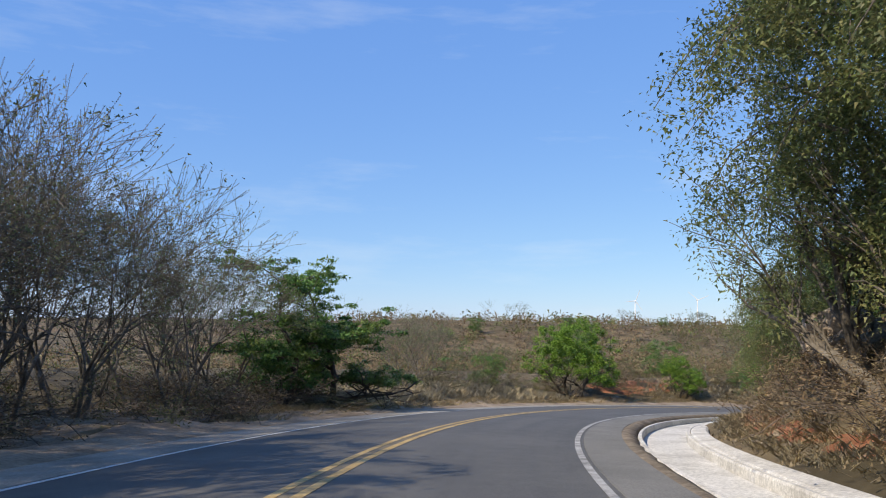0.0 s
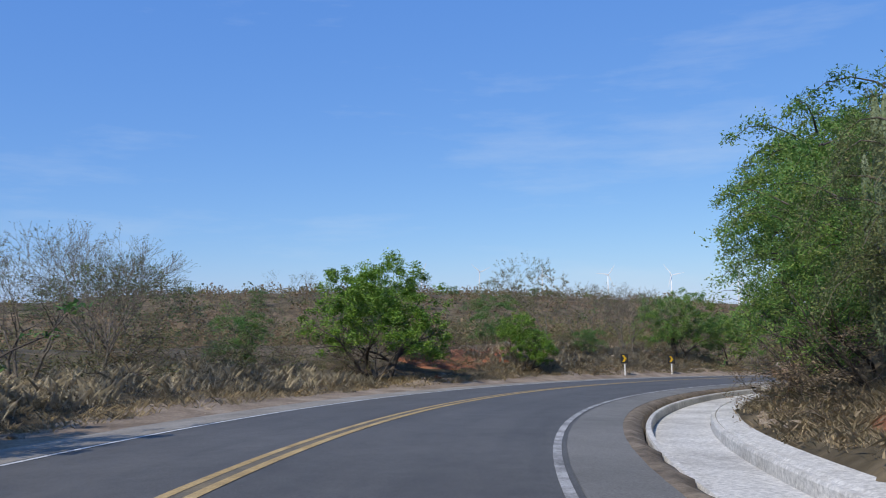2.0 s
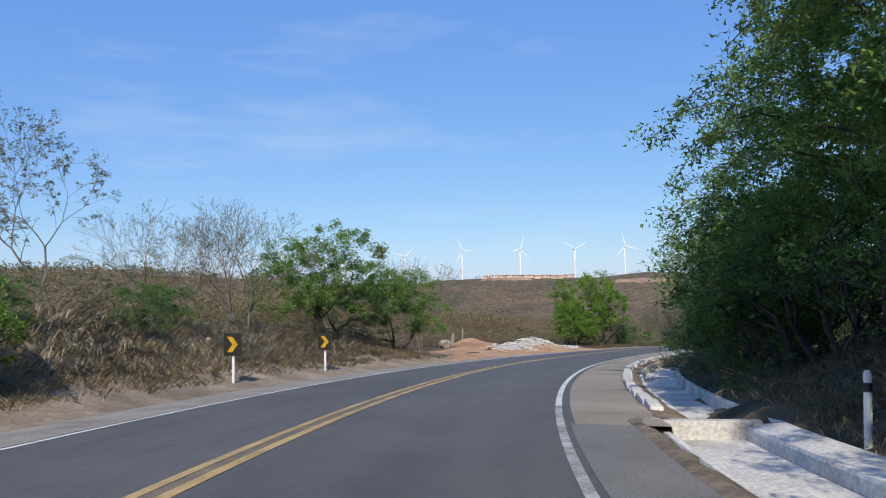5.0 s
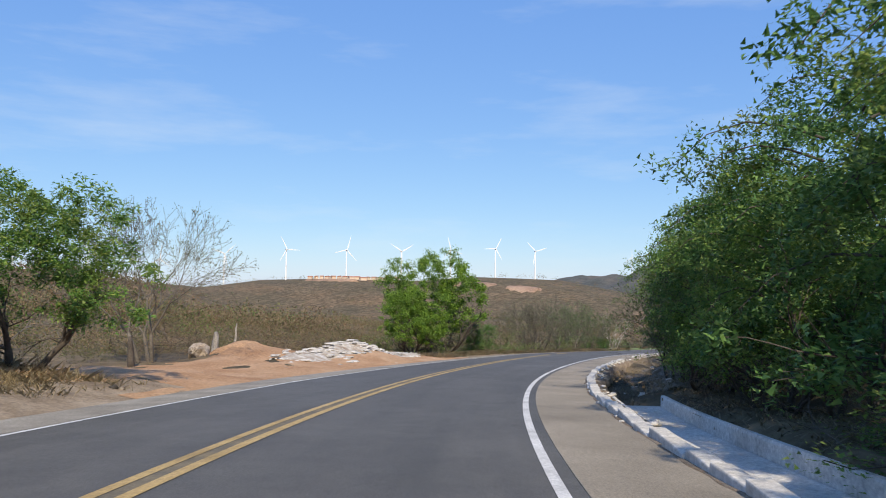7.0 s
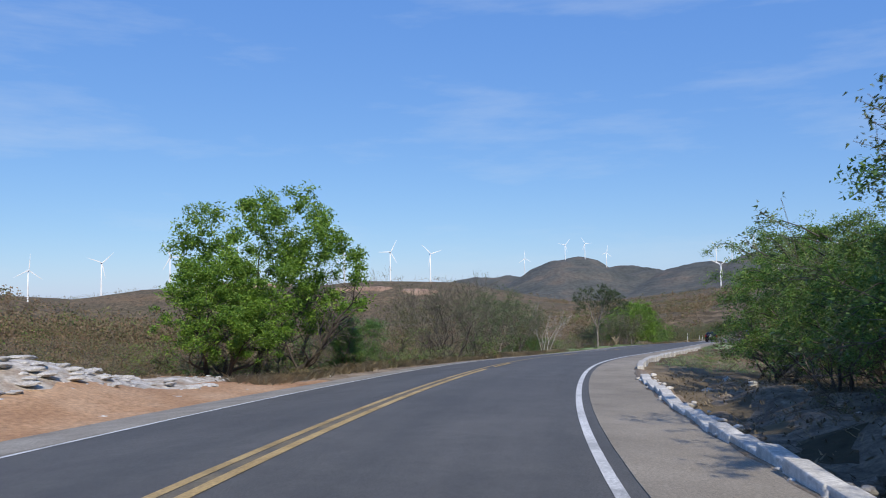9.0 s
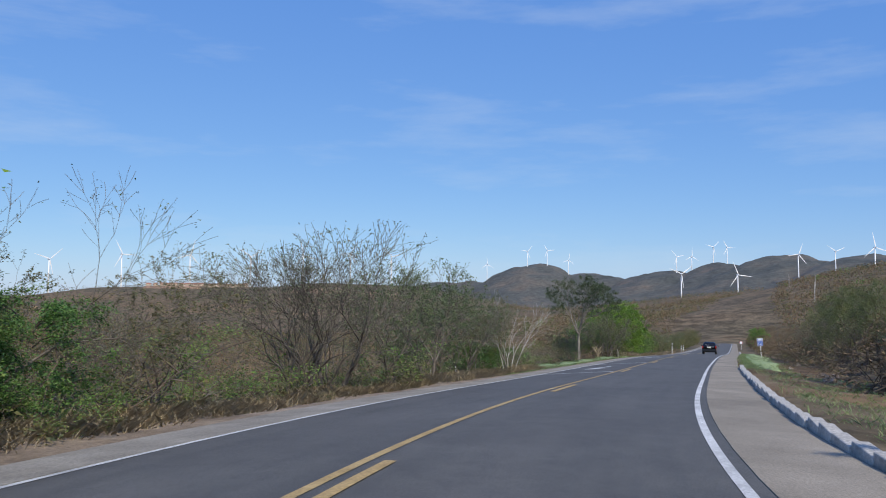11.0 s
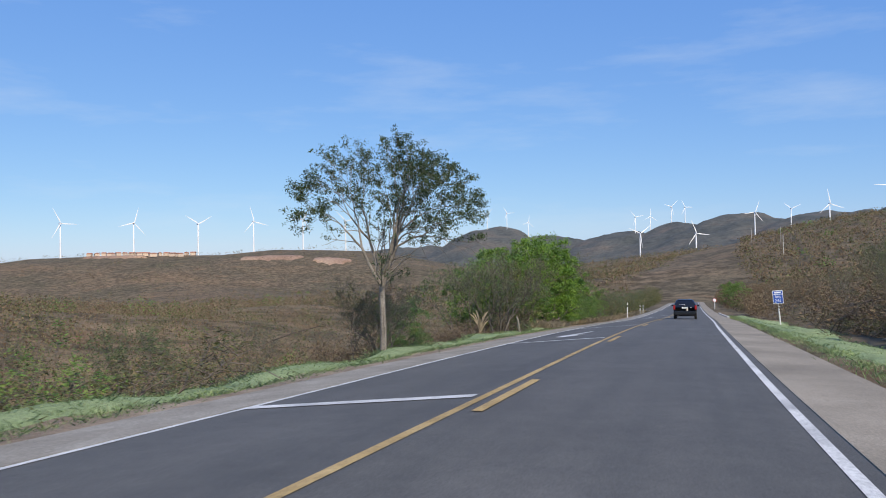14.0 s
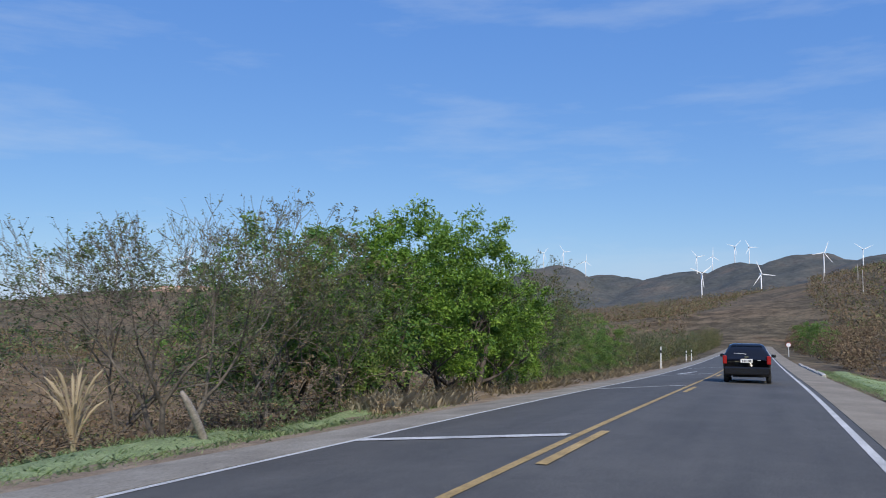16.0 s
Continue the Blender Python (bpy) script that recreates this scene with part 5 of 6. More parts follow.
plant("dark", 0, 64, -20, 4.6, label="rounded dark bush on the rise")
plant("dark", 1, 57, -11, 2.2, label="low dark bush behind the verge")
plant("sparse", 0, 59.2, -10.2, 2.5, 0.7, 1.2, label="low olive bush behind the verge")
plant("dark", 0, 67.0, -13.0, 3.7, 2.2, label="rounded dark bush on the rise")
plant("sparse", 1, 41.0, -11.5, 3.9, 1.1, 1.1, label="half-leafed brown tree in the dry scrub")
for s, lat, h, turn in ((45.6, -10.8, 2.5, 0.3), (66.4, -9.2, 1.5, 1.9), (71.2, -9.0, 1.7, 0.8), (74.2, -9.8, 1.8, 2.9)):
    plant("dark", 1, s, lat, h, turn, label="low dark bush behind the verge")
plant("broad", 0, 85.4, -9.6, 5.3, 1.0, 1.1)
plant("broad", 1, 91.6, -8.6, 4.6, 2.2, 1.15)
plant("bare", 3, 78.5, -9.6, 5.4)
plant("bare", 3, 103.6, -12.8, 6.8, 0.5, 1.15)
plant("bare", 0, 98, -14.5, 4.4)
plant("bright", 0, 127.4, -9.2, 7.6, 1.2, 0.98)
plant("bright", 1, 123.6, -9.0, 4.2, 0.2, 1.1)
plant("bare", 1, 143.6, -7.6, 5.6, 0.4, 1.2)
plant("bare", 2, 144.2, -8.0, 5.2, 1.9, 1.15)
plant("bare", 3, 142.8, -8.4, 5.0, 3.1, 1.1)
wood_list("bare", [(131.8, -7.8, 4.7), (129.4, -9.6, 4.8), (146.8, -9.6, 4.4), (137.6, -10.6, 4.0), (140.2, -10.2, 3.8), (149.2, -11, 3.6), (157.4, -10, 3.6), (167.6, -10, 3.4), (172.5, -11, 3.0),
                   (192, -13, 2.6), (186, -7.8, 2.6), (179, -8.8, 2.0), (203.6, -7.6, 4.4), (200.6, -7.3, 4.4), (206, -7.2, 3.6)])
plant("sparse", 1, 152.0, -7.3, 5.1, 0.8, 0.98)
wood_list("sparse", [(133.6, -9.2, 4.3), (148.4, -7.5, 4.6), (135.3, -7.5, 3.5), (160.2, -8.4, 5.0), (162.6, -9.4, 4.6), (158.6, -9.2, 4.6), (166.4, -8.6, 4.2), (155.6, -10, 3.6), (165.6, -7.6, 4.6), (176, -10, 2.4),
                     (204.6, -8.6, 5.4), (201, -9.4, 4.8), (185.6, -8.6, 3.0), (188.2, -9.0, 2.8), (223.5, -8.4, 6.4), (228, -8.6, 6.0)])
for s, lat, h in ((160.5, -8.6, 2.6), (163.2, -8.4, 2.2), (167.4, -8.8, 2.4), (133.0, -8.0, 3.0), (131.4, -7.8, 2.4)):
    plant("dark", 1, s, lat, h, label="low dark bush under the roadside trees")
plant("white", 0, 163.9, -7.0, 4.6, 0.4, 0.85)
plant("dark", 0, 193.5, -9.8, 2.8, label="low rounded olive bush below the verge")
plant("bare", 0, 185.6, -7.6, 2.9, label="brown twiggy bush behind the tall trunk")
plant("bare", 2, 186.6, -8.2, 2.7, label="brown twiggy bush behind the tall trunk")
plant("bare", 1, 157.0, -7.4, 3.6, 2.0)
plant("umbrella", 0, 183.6, -6.8, 6.7, 3.74, 0.82)
wood_list("bright", [(211.5, -8.4, 6.3), (216.5, -8.2, 6.7), (221, -8.8, 5.6)])
wood_list("broad", [(207.5, -9.4, 5.6)])
wood_list("mass", [(226, -9.4, 5.6), (232, -9.0, 5.2), (239, -9, 4.8), (248, -9.5, 4.6), (256, -9.5, 4.6)], "leafy green tree beside the straight road")
wood_list("sparse", [(264, -9, 4.8), (274, -9.5, 4.6), (286, -10, 5), (300, -10, 5), (318, -10, 5), (338, -10, 5.4), (360, -10, 5.4)])
# inner side of the bend
wood_list("vine", [(8, 10.0, 9.4), (12, 9.6, 10.0), (15.5, 9.5, 10.4), (18.6, 9.9, 9.8), (20.4, 11.0, 8.8)], lean=2)
wood_list("vine", [(23.5, 10.6, 5.2), (26.5, 9.6, 4.8), (30, 9.0, 4.4), (33, 8.7, 4.2)], lean=2)
wood_list("mass", [(37, 8.7, 4.3), (41, 8.3, 5.0), (45, 8.85, 6.6), (48.5, 9.0, 7.6), (52, 9.2, 8.2), (55.5, 9.45, 8.6), (59, 9.45, 8.3), (63, 8.8, 6.8), (67, 9.1, 6.6)], lean=1.5)
wood_list("dark", [(57, 11.5, 8.6), (65, 11.5, 8.4), (71, 9.4, 7.6), (75, 10.6, 8.4), (80, 9.8, 7.4), (85, 9.6, 7.0), (96, 12.5, 7.5), (101, 12.5, 6.6), (106, 12.4, 6.0), (111, 12.4, 5.4), (90, 9.5, 6.4), (95, 9.6, 6.0), (99, 9.3, 5.7), (103, 9.6, 5.8), (107, 9.5, 5.2), (110.5, 9.4, 4.6), (114, 9.8, 3.8), (119, 10.4, 3.6), (124, 11.0, 3.4)])
wood_list("mass", [(73, 8.5, 5.6), (82, 8.5, 5.6), (91, 8.5, 5.4), (97.5, 8.2, 5.0), (101.5, 8.1, 4.8), (106, 8.4, 4.4), (112, 9.0, 3.6), (117, 8.8, 4.0), (122, 8.8, 4.4), (126, 8.8, 4.6)])
plant("sparse", 1, 105.4, 7.6, 4.2, 1.0)
plant("sparse", 1, 99.5, 9.2, 6.6, 2.3, 0.5, lean=4, label="thin-leafed tree reaching out over the drain")
wood_list("vine", [(128, 15, 4.4), (136, 15, 4.4), (146, 14, 6.2), (153, 12.6, 5.8), (158, 13, 6.4), (168, 14, 4.4), (178, 13, 5.2), (186, 12.5, 5.6), (191, 11.6, 5.0), (194, 14, 5.2), (204, 13.5, 4.8), (222, 15, 4.6)], "olive and brown tangled tree on the earth bank")
shrubs(26, 140, 206, 9.5, 13, 1.6, 3.0, (0, 0, 4))
wood_list("bare", [(140, 13, 4.2), (152, 12, 3.8), (164, 12.5, 3.6), (182, 11.5, 3.6), (190, 12, 3.8), (200, 12, 4.2), (210, 13, 4.4), (220, 12, 4.0), (232, 12, 4.2), (245, 11, 4.4), (256, 11, 4.2)])
wood_list("mass", [(300, 9.5, 5), (316, 9, 5.2), (345, 9.5, 5)], "leafy green tree beside the straight road")
cactus(34.5, 8.8, 5.8, 3, 1)
cactus(37, 9.2, 5.2, 2, 2)


def far_plant(kind, i, az, dist, height, label):
    """A lone tree on the skyline."""
    x, y = 5 + dist * math.sin(math.radians(az)), dist * math.cos(math.radians(az))
    ob = plant(kind, i, 0, -12, height, label=label)
    k = height / PROTO[kind, i][2]
    ob.matrix_basis = Matrix.Translation((x, y, ground_at(x, y) - 0.3)) @ Matrix.Rotation(az, 4, "Z") @ Matrix.Diagonal((k * 1.2, k * 1.2, k, 1))


for az, dist, kind, i, h in ((0.2, 330, "dark", 0, 7), (2.6, 340, "bare", 0, 13), (6.8, 350, "dark", 1, 6), (8.4, 350, "dark", 0, 6), (-4, 300, "bare", 2, 9), (-7, 280, "sparse", 0, 9),
                             (11, 380, "bare", 1, 8), (13.5, 390, "dark", 0, 5), (16, 400, "sparse", 1, 8), (19, 400, "dark", 1, 5), (23, 420, "bare", 3, 8), (27, 420, "sparse", 0, 7), (-11, 260, "bare", 3, 8)):
    far_plant(kind, i, az, dist, h, "lone tree standing on the dry skyline")

shrubs(54, 6, 32, -13, -7.0, 1.0, 1.9, (0, 0, 1, 2))
shrubs(20, 33, 52, -13, -9.4, 1.1, 2.1, (0, 4, 1))
shrubs(22, 46, 66, -16, -8.8, 1.0, 2.0, (0, 1, 4))
shrubs(18, 62, 92, -15, -9.2, 0.9, 1.8, (0, 1, 2))
shrubs(58, 124, 150, -15, -7.3, 1.2, 2.4, (0, 1, 1, 4, 3, 3))
shrubs(16, 98, 128, -26, -12.5, 1.4, 2.6, (0, 1, 2, 4))
shrubs(56, 148, 178, -15, -7.4, 1.1, 2.2, (0, 1, 1, 4, 3, 3))
shrubs(20, 176, 200, -16, -8.0, 1.0, 2.0, (0, 1, 2))
shrubs(16, 198, 212, -12, -6.9, 1.2, 2.4, (0, 2, 0))
shrubs(12, 210, 270, -12, -7.2, 1.2, 2.2, (0, 1, 2))
shrubs(26, 8, 38, 7.9, 10, 0.9, 1.8, (0, 2, 2))
shrubs(16, 34, 66, 7.8, 8.8, 0.9, 1.7, (0, 1, 2))
shrubs(10, 66, 104, 7.6, 9.0, 0.9, 1.8, (1, 3, 0))
shrubs(8, 104, 126, 7.6, 11, 0.7, 1.5, (1, 3, 0))
shrubs(28, 126, 260, 9.5, 20, 1.0, 2.4, (0, 2, 0, 1))
thicket()
plant("shrub", 3, 131.5, -6.4, 1.0, wide=1.3, label="low fresh green shrub beside the verge")
plant("shrub", 3, 141, 7.4, 0.8, wide=1.3, label="low fresh green shrub beside the kerb")
plant("shrub", 3, 136, 7.8, 0.7, wide=1.4, label="low fresh green shrub beside the kerb")


# ---- ground cover too fine to count ----
def scatter_cards(name, label, category, spots, mat, blade, per, seed, spread=0.18, lean=0.5, width=0.02):
    """Tufts of narrow blades at the given spots (x, y, z, size)."""
    rng = np.random.default_rng(seed)
    c = np.repeat(np.asarray(spots, float), per, axis=0)
    n = len(c)
    p = c[:, :3] + np.c_[rng.normal(0, spread, (n, 2)) * c[:, 3:4], np.zeros(n)]
    a = rng.uniform(0, 6.28, n)
    d = np.c_[np.cos(a), np.sin(a), np.zeros(n)] * rng.uniform(0, lean, (n, 1)) + [0, 0, 1]
    h = (blade * rng.uniform(0.5, 1.2, n) * c[:, 3])[:, None]
    w = np.c_[-np.sin(a), np.cos(a), np.zeros(n)] * width * c[:, 3:4]
    bend = np.c_[np.cos(a), np.sin(a), np.zeros(n)] * rng.uniform(0.0, 0.5, (n, 1)) * h
    v = np.stack([p - w, p + w, p + d * h * 0.6 + w * 0.7, p + d * h + bend, p + d * h * 0.6 - w * 0.7], 1).reshape(-1, 3)
    v[:, 2] -= 0.02
    me = big_mesh(name, v, np.arange(n * 5).reshape(-1, 5), mat)
    return tagged(new(name, me), label, category, kind="stuff")


def ground_spots(count, s0, s1, lat0, lat1, lo, hi, seed):
    rng = np.random.default_rng(seed)
    s, l = rng.uniform(s0, s1, count), rng.uniform(lat0, lat1, count)
    a = np.interp(s, RS, RA)
    x, y = np.interp(s, RS, RX) + np.cos(a) * l, np.interp(s, RS, RY) - np.sin(a) * l
    return np.c_[x, y, ground_height(x, y), rng.uniform(lo, hi, count)]


scatter_cards("dry_grass", "straw-coloured dry grass tufts along the verge", "grass", np.concatenate([
    ground_spots(1500, 20, 92, -8.2, -5.6, 0.25, 0.75, 1), ground_spots(700, 58, 92, -10, -6.6, 0.4, 1.0, 2), ground_spots(1900, 120, 166, -7.0, -5.6, 0.35, 0.95, 3), ground_spots(260, 8, 60, 4.25, 4.62, 0.15, 0.4, 14),
    ground_spots(350, 207, 300, -7.2, -5.4, 0.5, 1.3, 4), ground_spots(1100, 5, 66, 6.9, 8.6, 0.25, 0.75, 5), ground_spots(160, 110, 122, -10.2, -8.6, 0.3, 0.6, 9)]), GRASS_DRY, 0.32, 20, 11, 0.24, 1.6, 0.006)
scatter_cards("straw_heap", "pale grey-straw tufts of fluffy dry grass", "grass", np.concatenate([
    ground_spots(420, 31, 50, -10.6, -7.6, 0.6, 1.2, 31), ground_spots(420, 60, 86, -11.5, -7.4, 0.5, 1.1, 32), ground_spots(110, 205.5, 210.5, -6.4, -5.6, 0.7, 1.3, 33)]), GRASS_PALE, 0.36, 26, 13, 0.17, 0.8, 0.006)
scatter_cards("green_grass", "fresh green grass strip along the road edge", "grass", np.concatenate([
    ground_spots(5200, 157, 208, -6.9, -5.1, 0.4, 0.85, 6), ground_spots(3600, 166, 245, 5.1, 7.6, 0.3, 0.8, 7), ground_spots(500, 128, 166, 5.6, 9, 0.4, 0.9, 8)]),
    GRASS_GREEN, 0.15, 12, 12, 0.26, 2.0, 0.009)


scatter_cards("dry_leaves", "fallen brown leaves and twigs on the shaded ground", "leaf litter", np.concatenate([
    ground_spots(1500, 97, 126, 5.7, 9.4, 0.5, 1.0, 61), ground_spots(900, 64, 100, 7.0, 9.0, 0.5, 1.0, 62), ground_spots(900, 4, 34, -10.5, -6.6, 0.5, 1.0, 63), ground_spots(900, 8, 64, 6.9, 8.4, 0.5, 1.0, 64)]),
    LEAF_STRAW, 0.10, 5, 65, 0.35, 3.0, 0.022)


def plume_grass(s, lat, high):
    """A tuft of arching pale plumes."""
    ob = new("plume_grass")
    ob.matrix_basis = Matrix.Translation(spot(s, lat))
    rng = random.Random(3)
    for k in range(26):
        a, h = k * 2.4 + rng.uniform(-0.2, 0.2), high * rng.uniform(0.55, 1.0)
        reach = h * rng.uniform(0.15, 0.55)
        line = [(math.cos(a) * reach * u ** 2, math.sin(a) * reach * u ** 2, -0.1 + (h + 0.1) * (u - 0.22 * u ** 3) * 1.25) for u in (0, 0.25, 0.5, 0.7, 0.85, 1.0)]
        feathered = k % 2 == 0
        v, f = tube(line, [0.006, 0.006, 0.006, 0.022, 0.026, 0.004] if feathered else [0.008, 0.007, 0.006, 0.005, 0.004, 0.002], 5)
        part("plume" if feathered else "blade", mesh_of("plume", v, f, GRASS_DRY), None, ob)
    return tagged(ob, "tuft of tall pale feathery plume grass", "grass tuft")


plume_grass(199.2, -7.9, 1.5)


def far_scrub(name, label, count, r0, r1, mat, seed, size, per, az0=-0.7, az1=2.2):
    """Low scrub over the open land: clumps of leaf-sized faces."""
    rng = np.random.default_rng(seed)
    r = r0 * (r1 / r0) ** rng.random(count)
    az = rng.uniform(az0, az1, count)
    x, y = 90 + r * np.sin(az), 80 + r * np.cos(az)
    s, lat = road_coords(x, y)
    keep = (np.abs(lat) > 20) & ~((s > 88) & (s < 125) & (lat > -20) & (lat < 0))
    x, y, r = x[keep], y[keep], r[keep]
    z = ground_height(x, y)
    k = size * rng.uniform(0.6, 1.5, len(x)) * (0.9 + r / 700)
    per = np.where(r < 220, per * 3, per)
    n = int(per.sum())
    c, kk = np.repeat(np.c_[x, y, z], per, 0), np.repeat(k, per)[:, None]
    fine = np.repeat(np.where(r < 220, 0.045, 0.11), per)[:, None]
    off = rng.normal(size=(n, 3))
    off /= np.linalg.norm(off, axis=1, keepdims=True)
    off *= rng.random((n, 1)) ** 0.4
    off[:, 2] = np.abs(off[:, 2]) * 1.1 + 0.05
    p = c + off * kk
    d = rng.normal(size=(n, 3))
    d /= np.linalg.norm(d, axis=1, keepdims=True)
    w = np.cross(d, rng.normal(size=(n, 3)))
    w /= np.linalg.norm(w, axis=1, keepdims=True)
    l = fine * kk * rng.uniform(0.5, 1.5, (n, 1))
    v = np.stack([p - d * l + w * l * 0.7, p + d * l, p - d * l - w * l * 0.7], 1).reshape(-1, 3)
    tagged(new(name, big_mesh(name, v, np.arange(n * 3).reshape(-1, 3), mat)), label, "scrub", kind="stuff")


far_scrub("brown_scrub", "dry brown thorn scrub covering the valley", 5200, 40, 900, LEAF_DRY, 21, 1.4, 26)
far_scrub("olive_scrub", "olive thorn scrub covering the valley", 3200, 40, 900, LEAF_OLIVE, 22, 1.5, 26)
far_scrub("green_scrub", "scattered green bushes in the valley", 350, 60, 900, LEAF_MIXED, 23, 1.7, 60)

far_scrub("slope_scrub", "dense grey-brown brush on the slope below the road", 6500, 45, 330, LEAF_DRY, 51, 1.3, 14, 0.0, 1.48)
far_scrub("slope_scrub", "dense olive brush on the slope below the road", 3600, 45, 330, LEAF_OLIVE, 52, 1.3, 14, 0.0, 1.48)
far_scrub("valley_scrub", "brown thorn scrub on the slopes ahead", 5200, 180, 1500, LEAF_DRY, 53, 1.7, 16, 1.2, 1.72)
far_scrub("valley_scrub", "olive thorn scrub on the slopes ahead", 3200, 180, 1500, LEAF_OLIVE, 54, 1.7, 16, 1.2, 1.72)
far_scrub("rise_scrub", "grey-brown thickets on the dry rise", 2600, 70, 420, LEAF_DRY, 26, 2.5, 30, -1.3, 0.5)
far_scrub("rise_scrub", "olive thickets on the dry rise", 1500, 70, 420, LEAF_OLIVE, 27, 2.6, 30, -1.3, 0.5)


def roadside_scrub(name, label, count, s0, s1, lat0, lat1, mat, seed, tall, per):
    """Far bushes along both sides of the straight, too many to count."""
    rng = np.random.default_rng(seed)
    base = ground_spots(count, s0, s1, lat0, lat1, 0.6 * tall, tall, seed)
    c = np.repeat(base, per, axis=0)
    n = len(c)
    off = rng.normal(size=(n, 3))
    off /= np.linalg.norm(off, axis=1, keepdims=True)
    off *= rng.random((n, 1)) ** 0.4
    p = c[:, :3] + off * c[:, 3:4] * [0.6, 0.6, 0.5] + np.c_[np.zeros((n, 2)), c[:, 3] * 0.45]
    d = rng.normal(size=(n, 3))
    w = np.cross(d, rng.normal(size=(n, 3)))
    d, w = [a / np.linalg.norm(a, axis=1, keepdims=True) * 0.085 * rng.uniform(0.6, 1.4, (n, 1)) for a in (d, w)]
    v = np.stack([p - d + w * 0.7, p + d, p - d - w * 0.7], 1).reshape(-1, 3)
    tagged(new(name, big_mesh(name, v, np.arange(n * 3).reshape(-1, 3), mat)), label, "scrub", kind="stuff")


roadside_scrub("roadside_scrub", "olive bushes lining the distant road", 60, 255, 440, -15, -8.2, LEAF_OLIVE, 41, 4.6, 950)
roadside_scrub("roadside_scrub", "brown bushes lining the distant road", 70, 235, 440, 8.2, 20, LEAF_DRY, 42, 4.2, 950)
roadside_scrub("roadside_scrub", "brown bushes on the bank above the road", 60, 130, 240, 11, 24, LEAF_DRY, 43, 3.2, 950)
far_scrub("valley_scrub", "brown thorn scrub over the far slopes", 9000, 130, 1700, LEAF_DRY, 25, 1.9, 9)
far_scrub("ridge_scrub", "scattered dark bushes on the far ridges", 3800, 700, 3000, LEAF_OLIVE, 24, 1.5, 14)

# ---- rocks, rubble and stumps ----
rock(spot(52.5, -6.6), 0.22, RED_CLAY, 1, "reddish loose rock on the dirt verge")
rock(spot(55, -8), 0.3, ROCK, 2)
for k in range(16):
    rock(spot(68 + _rng.uniform(0, 18), _rng.uniform(-14, -8.0)), _rng.uniform(0.12, 0.34), ROCK, k % 5)
for k in range(140):
    s, l = 112.5 + _rng.gauss(0, 1) * 3.6, -7.6 + _rng.gauss(0, 1) * 0.95
    if 105 < s < 121 and -10 < l < -5.6:
        rock(spot(s, l) + Vector((0, 0, _rng.uniform(0, 0.08))), _rng.uniform(0.08, 0.30), WHITE_STONE, k % 5, "flat whitish broken slab in the rubble heap", "rubble pile", 0.35)
for k in range(9):
    p = spot(19.5 + k * 0.45, 9.3 + 0.14 * (k % 4)) + Vector((0, 0, 0.1 + 0.5 * (k % 3)))
    rock(p, _rng.uniform(0.5, 0.8), ROCK, k % 5, "pale outcrop rock in the cut bank", "rock outcrop")
for k in range(22):
    rock(spot(_rng.uniform(8, 56), _rng.uniform(6.8, 7.8)), _rng.uniform(0.06, 0.2), ROCK, k % 5, "loose stone fallen from the cut bank")
rock_heap("kerb_rubble", "white crumbled concrete pieces along the kerb", "rubble", [(along(_rng.uniform(86, 122), _rng.uniform(4.72, 5.25), -0.02), _rng.uniform(0.04, 0.13)) for _ in range(110)], WHITE_STONE, 0.6, 71)
rock_heap("rubble", "small whitish broken pieces scattered over the rubble heap", "rubble", [(spot(_rng.uniform(105, 121), -7.6 + _rng.gauss(0, 1) * 0.9), _rng.uniform(0.05, 0.16)) for _ in range(320)], WHITE_STONE, 0.45, 72)
rock_heap("gravel", "loose gravel along the dirt verge", "gravel", [(spot(_rng.uniform(24, 150), _rng.uniform(-6.8, -5.0)), _rng.uniform(0.02, 0.06)) for _ in range(500)], ROCK, 0.7, 73)
for k in range(40):
    rock(spot(_rng.uniform(99, 124), _rng.uniform(5.8, 8.6)), _rng.uniform(0.06, 0.22), ROCK if k % 3 else WHITE_STONE, k % 5, "loose stone on the shaded ground by the kerb")
for k in range(24):
    rock(spot(_rng.uniform(30, 92), _rng.uniform(-7.2, -5.3)), _rng.uniform(0.05, 0.16), ROCK if k % 4 else BLACK_ROCK, k % 5)
for k in range(16):
    rock(spot(_rng.uniform(122, 166), _rng.uniform(-6.4, -5.3)), _rng.uniform(0.05, 0.14), WHITE_STONE if k % 3 else ROCK, k % 5)
for k in range(14):
    rock(spot(_rng.uniform(130, 205), _rng.uniform(7.5, 10)), _rng.uniform(0.1, 0.35), ROCK, k % 5, "rock on the earth bank above the grass")
rock(spot(106.2, -12.2), 0.75, ROCK, 2, "large pale boulder beside the sand")
stump(spot(107.6, -12.4), 0.9, 0.16, BARK_PALE, seed=1)
stump(spot(102, -12.4), 1.2, 0.13, BARK_DARK, seed=2)
stump(spot(109.5, -12.6), 1.4, 0.06, BARK_PALE, seed=3)
stump(spot(200.3, -6.1), 0.9, 0.07, BARK_PALE, lean=0.8, seed=4, label="pale broken trunk leaning over the grass")
for k in range(3):
    stump(spot(151 + k * 4.3, -6.8 - 0.4 * (k % 3)), 0.4 + 0.12 * (k % 3), 0.022, BARK_WHITE, seed=10 + k, label="thin white dead stem at the verge")

# ---- the wind farm and the far houses ----
def far_point(az, dist):
    a = math.radians(az)
    return 60 + dist * math.sin(a), 60 + dist * math.cos(a)


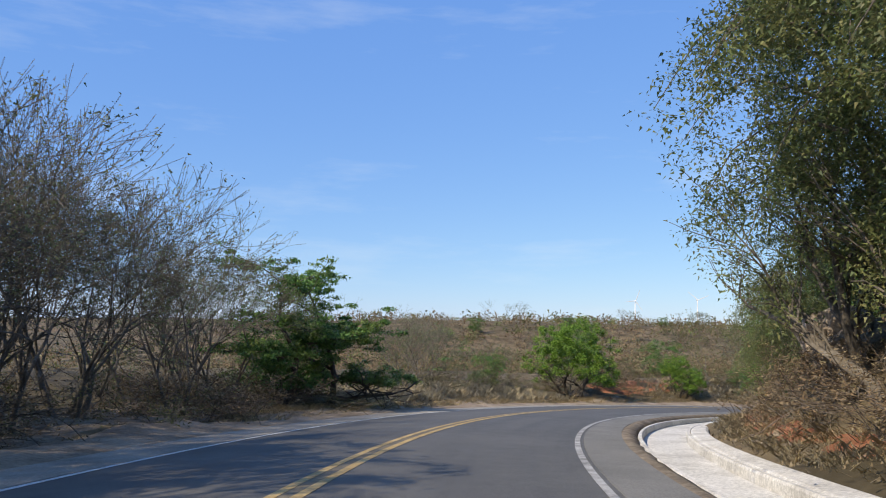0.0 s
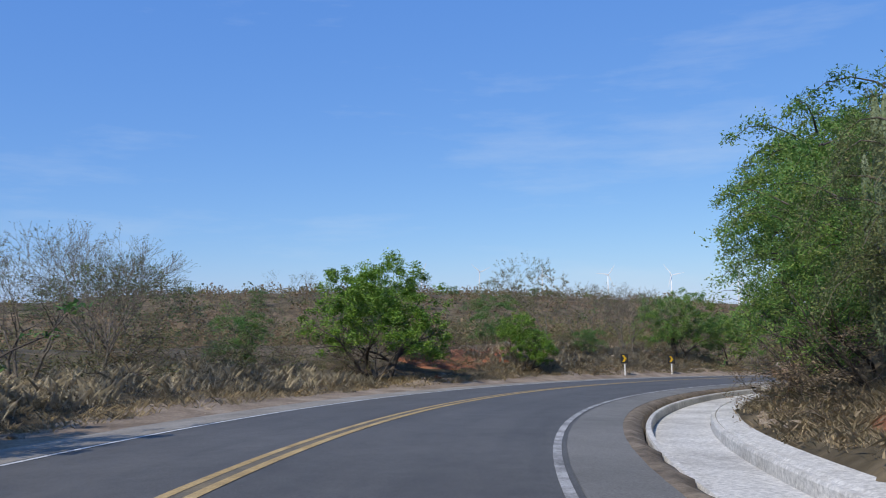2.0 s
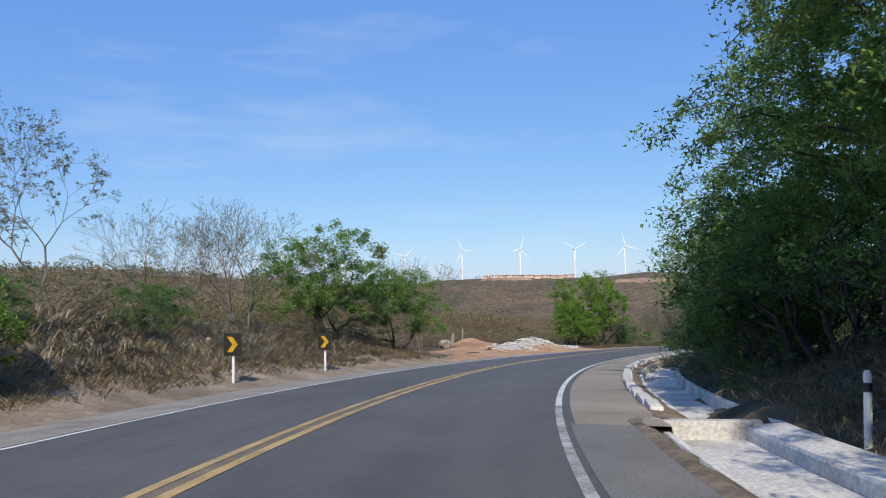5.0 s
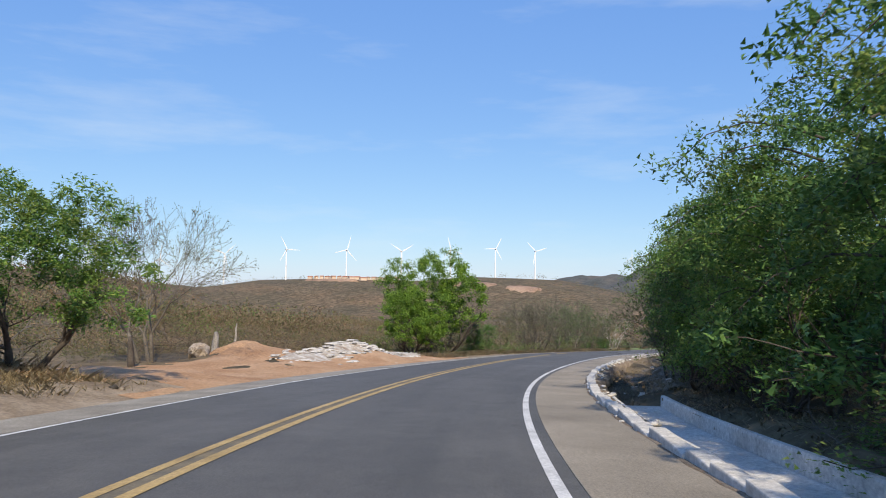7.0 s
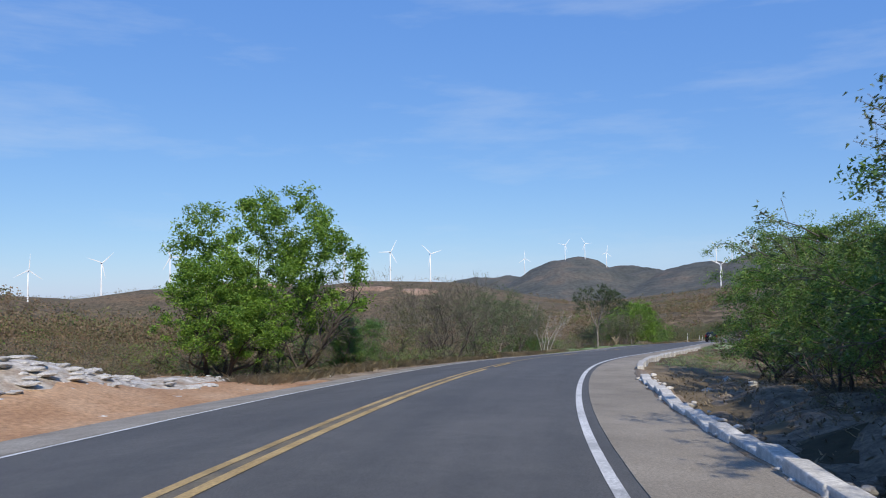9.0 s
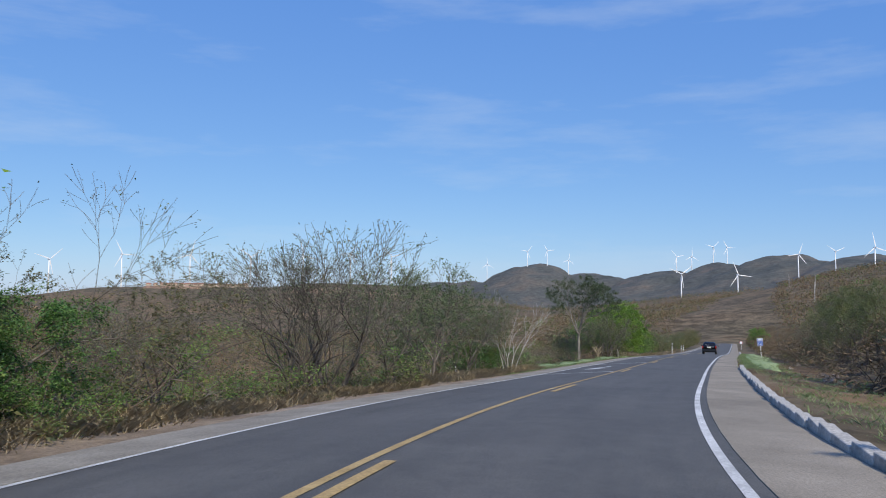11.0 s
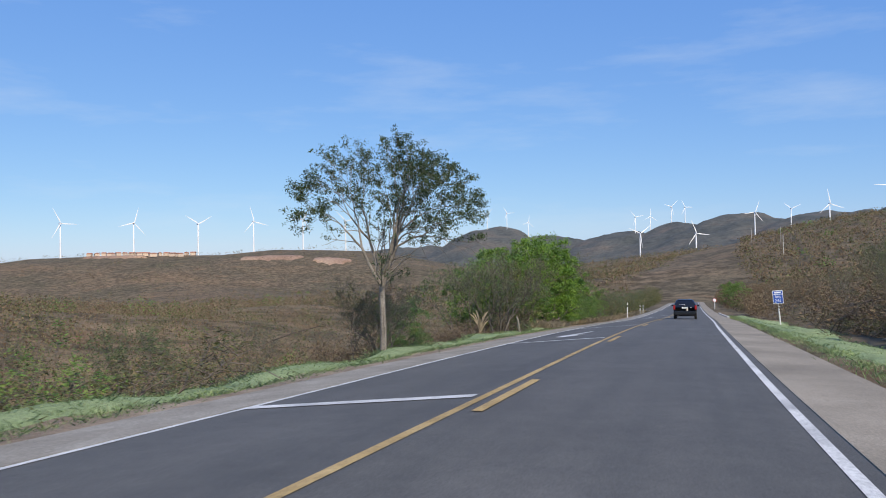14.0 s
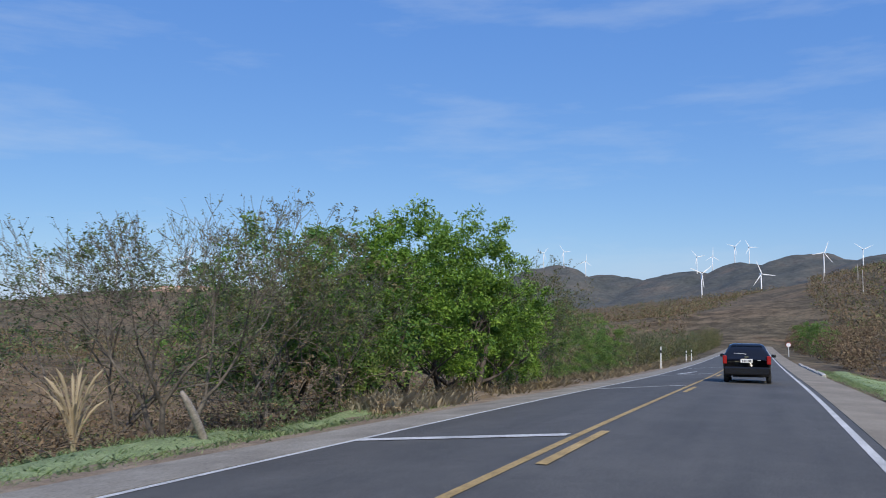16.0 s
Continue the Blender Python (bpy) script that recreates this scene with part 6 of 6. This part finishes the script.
FARM = [(11.0, 2500, 1.0), (15.3, 2500, 1.0), (19.9, 2500, 1.0), (24.6, 2400, 1.0), (29.0, 2300, 1.0), (33.2, 1560, 0.72), (37.5, 1560, 0.72), (41.8, 1560, 0.72), (46.1, 1560, 0.72), (50.1, 1570, 0.72),
        (53.7, 1570, 0.70), (57.0, 1580, 0.68), (59.9, 1580, 0.66), (67.0, 3700, 0.9), (69.9, 3750, 0.9), (71.3, 3750, 0.9), (72.8, 3750, 0.85),
        (80.25, 2000, 0.82), (83.9, 2000, 0.82), (87.8, 2750, 0.95), (90.0, 2750, 0.8), (92.2, 2500, 1.05), (95.5, 2500, 1.0), (80.2, 3650, 0.95), (81.2, 3650, 0.95), (82.6, 3600, 0.95), (83.5, 3600, 0.9)]
for k, (az, dist, size) in enumerate(FARM):
    x, y = far_point(az, dist)
    wind_turbine(x, y, land_top(x, y) - 1, 0.4 + k * 0.77, math.radians(-az + 25), size)


def far_house(x, y, turn, w):
    ob = new("far_house")
    ob.matrix_basis = Matrix.Translation((x, y, ground_at(x, y))) @ Matrix.Rotation(turn, 4, "Z")
    part("wall", box((w, w * 0.7, 5), (0, 0, 1.5)), HOUSE_WALL, ob)
    bm = bmesh.new()
    e, d, h = w * 0.55, w * 0.4, 1.8
    v = [bm.verts.new(p) for p in ((-e, -d, 4), (e, -d, 4), (e, d, 4), (-e, d, 4), (-e, 0, 4 + h), (e, 0, 4 + h))]
    for f in ((0, 1, 5, 4), (2, 3, 4, 5), (0, 4, 3), (1, 2, 5), (0, 3, 2, 1)):
        bm.faces.new([v[i] for i in f])
    part("roof", bm, HOUSE_ROOF, ob)
    return tagged(ob, "tiny ochre house with tiled roof on the ridge", "house", "ridge village")


for k in range(16):
    x, y = far_point(43.5 + k * 0.42, 1500 + _rng.uniform(-40, 40))
    far_house(x, y, _rng.uniform(0, 3), _rng.uniform(7, 12))

# bare orange earth on the far slope and poles along the distant road
def far_patch(az0, az1, d0, d1, seed):
    rng = random.Random(seed)
    verts = []
    for i in range(15):
        w = math.sin(math.pi * (i + 0.5) / 15) ** 0.5 * rng.uniform(0.35, 1.15)
        for j in range(5):
            x, y = far_point(az0 + (az1 - az0) * i / 14, (d0 + d1) / 2 + (d1 - d0) * (j / 4 - 0.5) * w + rng.uniform(-6, 6))
            verts.append((x, y, max(sheet_height(x, y), float(dark_hill_height(np.array([x]), np.array([y]))[0])) + (0.0018 * d0 if 0 < j < 4 and 0 < i < 14 else -1.5)))
    faces = [(i * 5 + j, (i + 1) * 5 + j, (i + 1) * 5 + j + 1, i * 5 + j + 1) for i in range(14) for j in range(4)]
    tagged(new("bare_earth", mesh_of("bare_earth", verts, faces, ORANGE_EARTH, True)), "patch of bare orange earth on the far slope", "ground", kind="structure")


for k, (az, w, d) in enumerate(((82.0, 1.7, 1900), (84.8, 1.0, 1700), (55, 2.2, 1330), (59, 1.4, 1280), (45, 2.0, 1430))):
    far_patch(az - w, az + w, d, d + 90, k)


def utility_pole(az, dist):
    x, y = far_point(az, dist)
    ob = new("utility_pole")
    ob.matrix_basis = Matrix.Translation((x, y, ground_at(x, y)))
    v, f = tube([(0, 0, -0.5), (0, 0, 9)], [0.16, 0.11], 8)
    part("pole", mesh_of("pole", v, f, CONCRETE), None, ob)
    part("crossarm", box((1.8, 0.1, 0.12), (0, 0.1, 8.6)), BARK_DARK, ob)
    return tagged(ob, "thin concrete utility pole in the distance", "utility pole", "distant poles")


for az, dist in ((86.3, 420), (86.9, 520), (85.8, 640)):
    utility_pole(az, dist)

hatchback(222.0, 1.5)
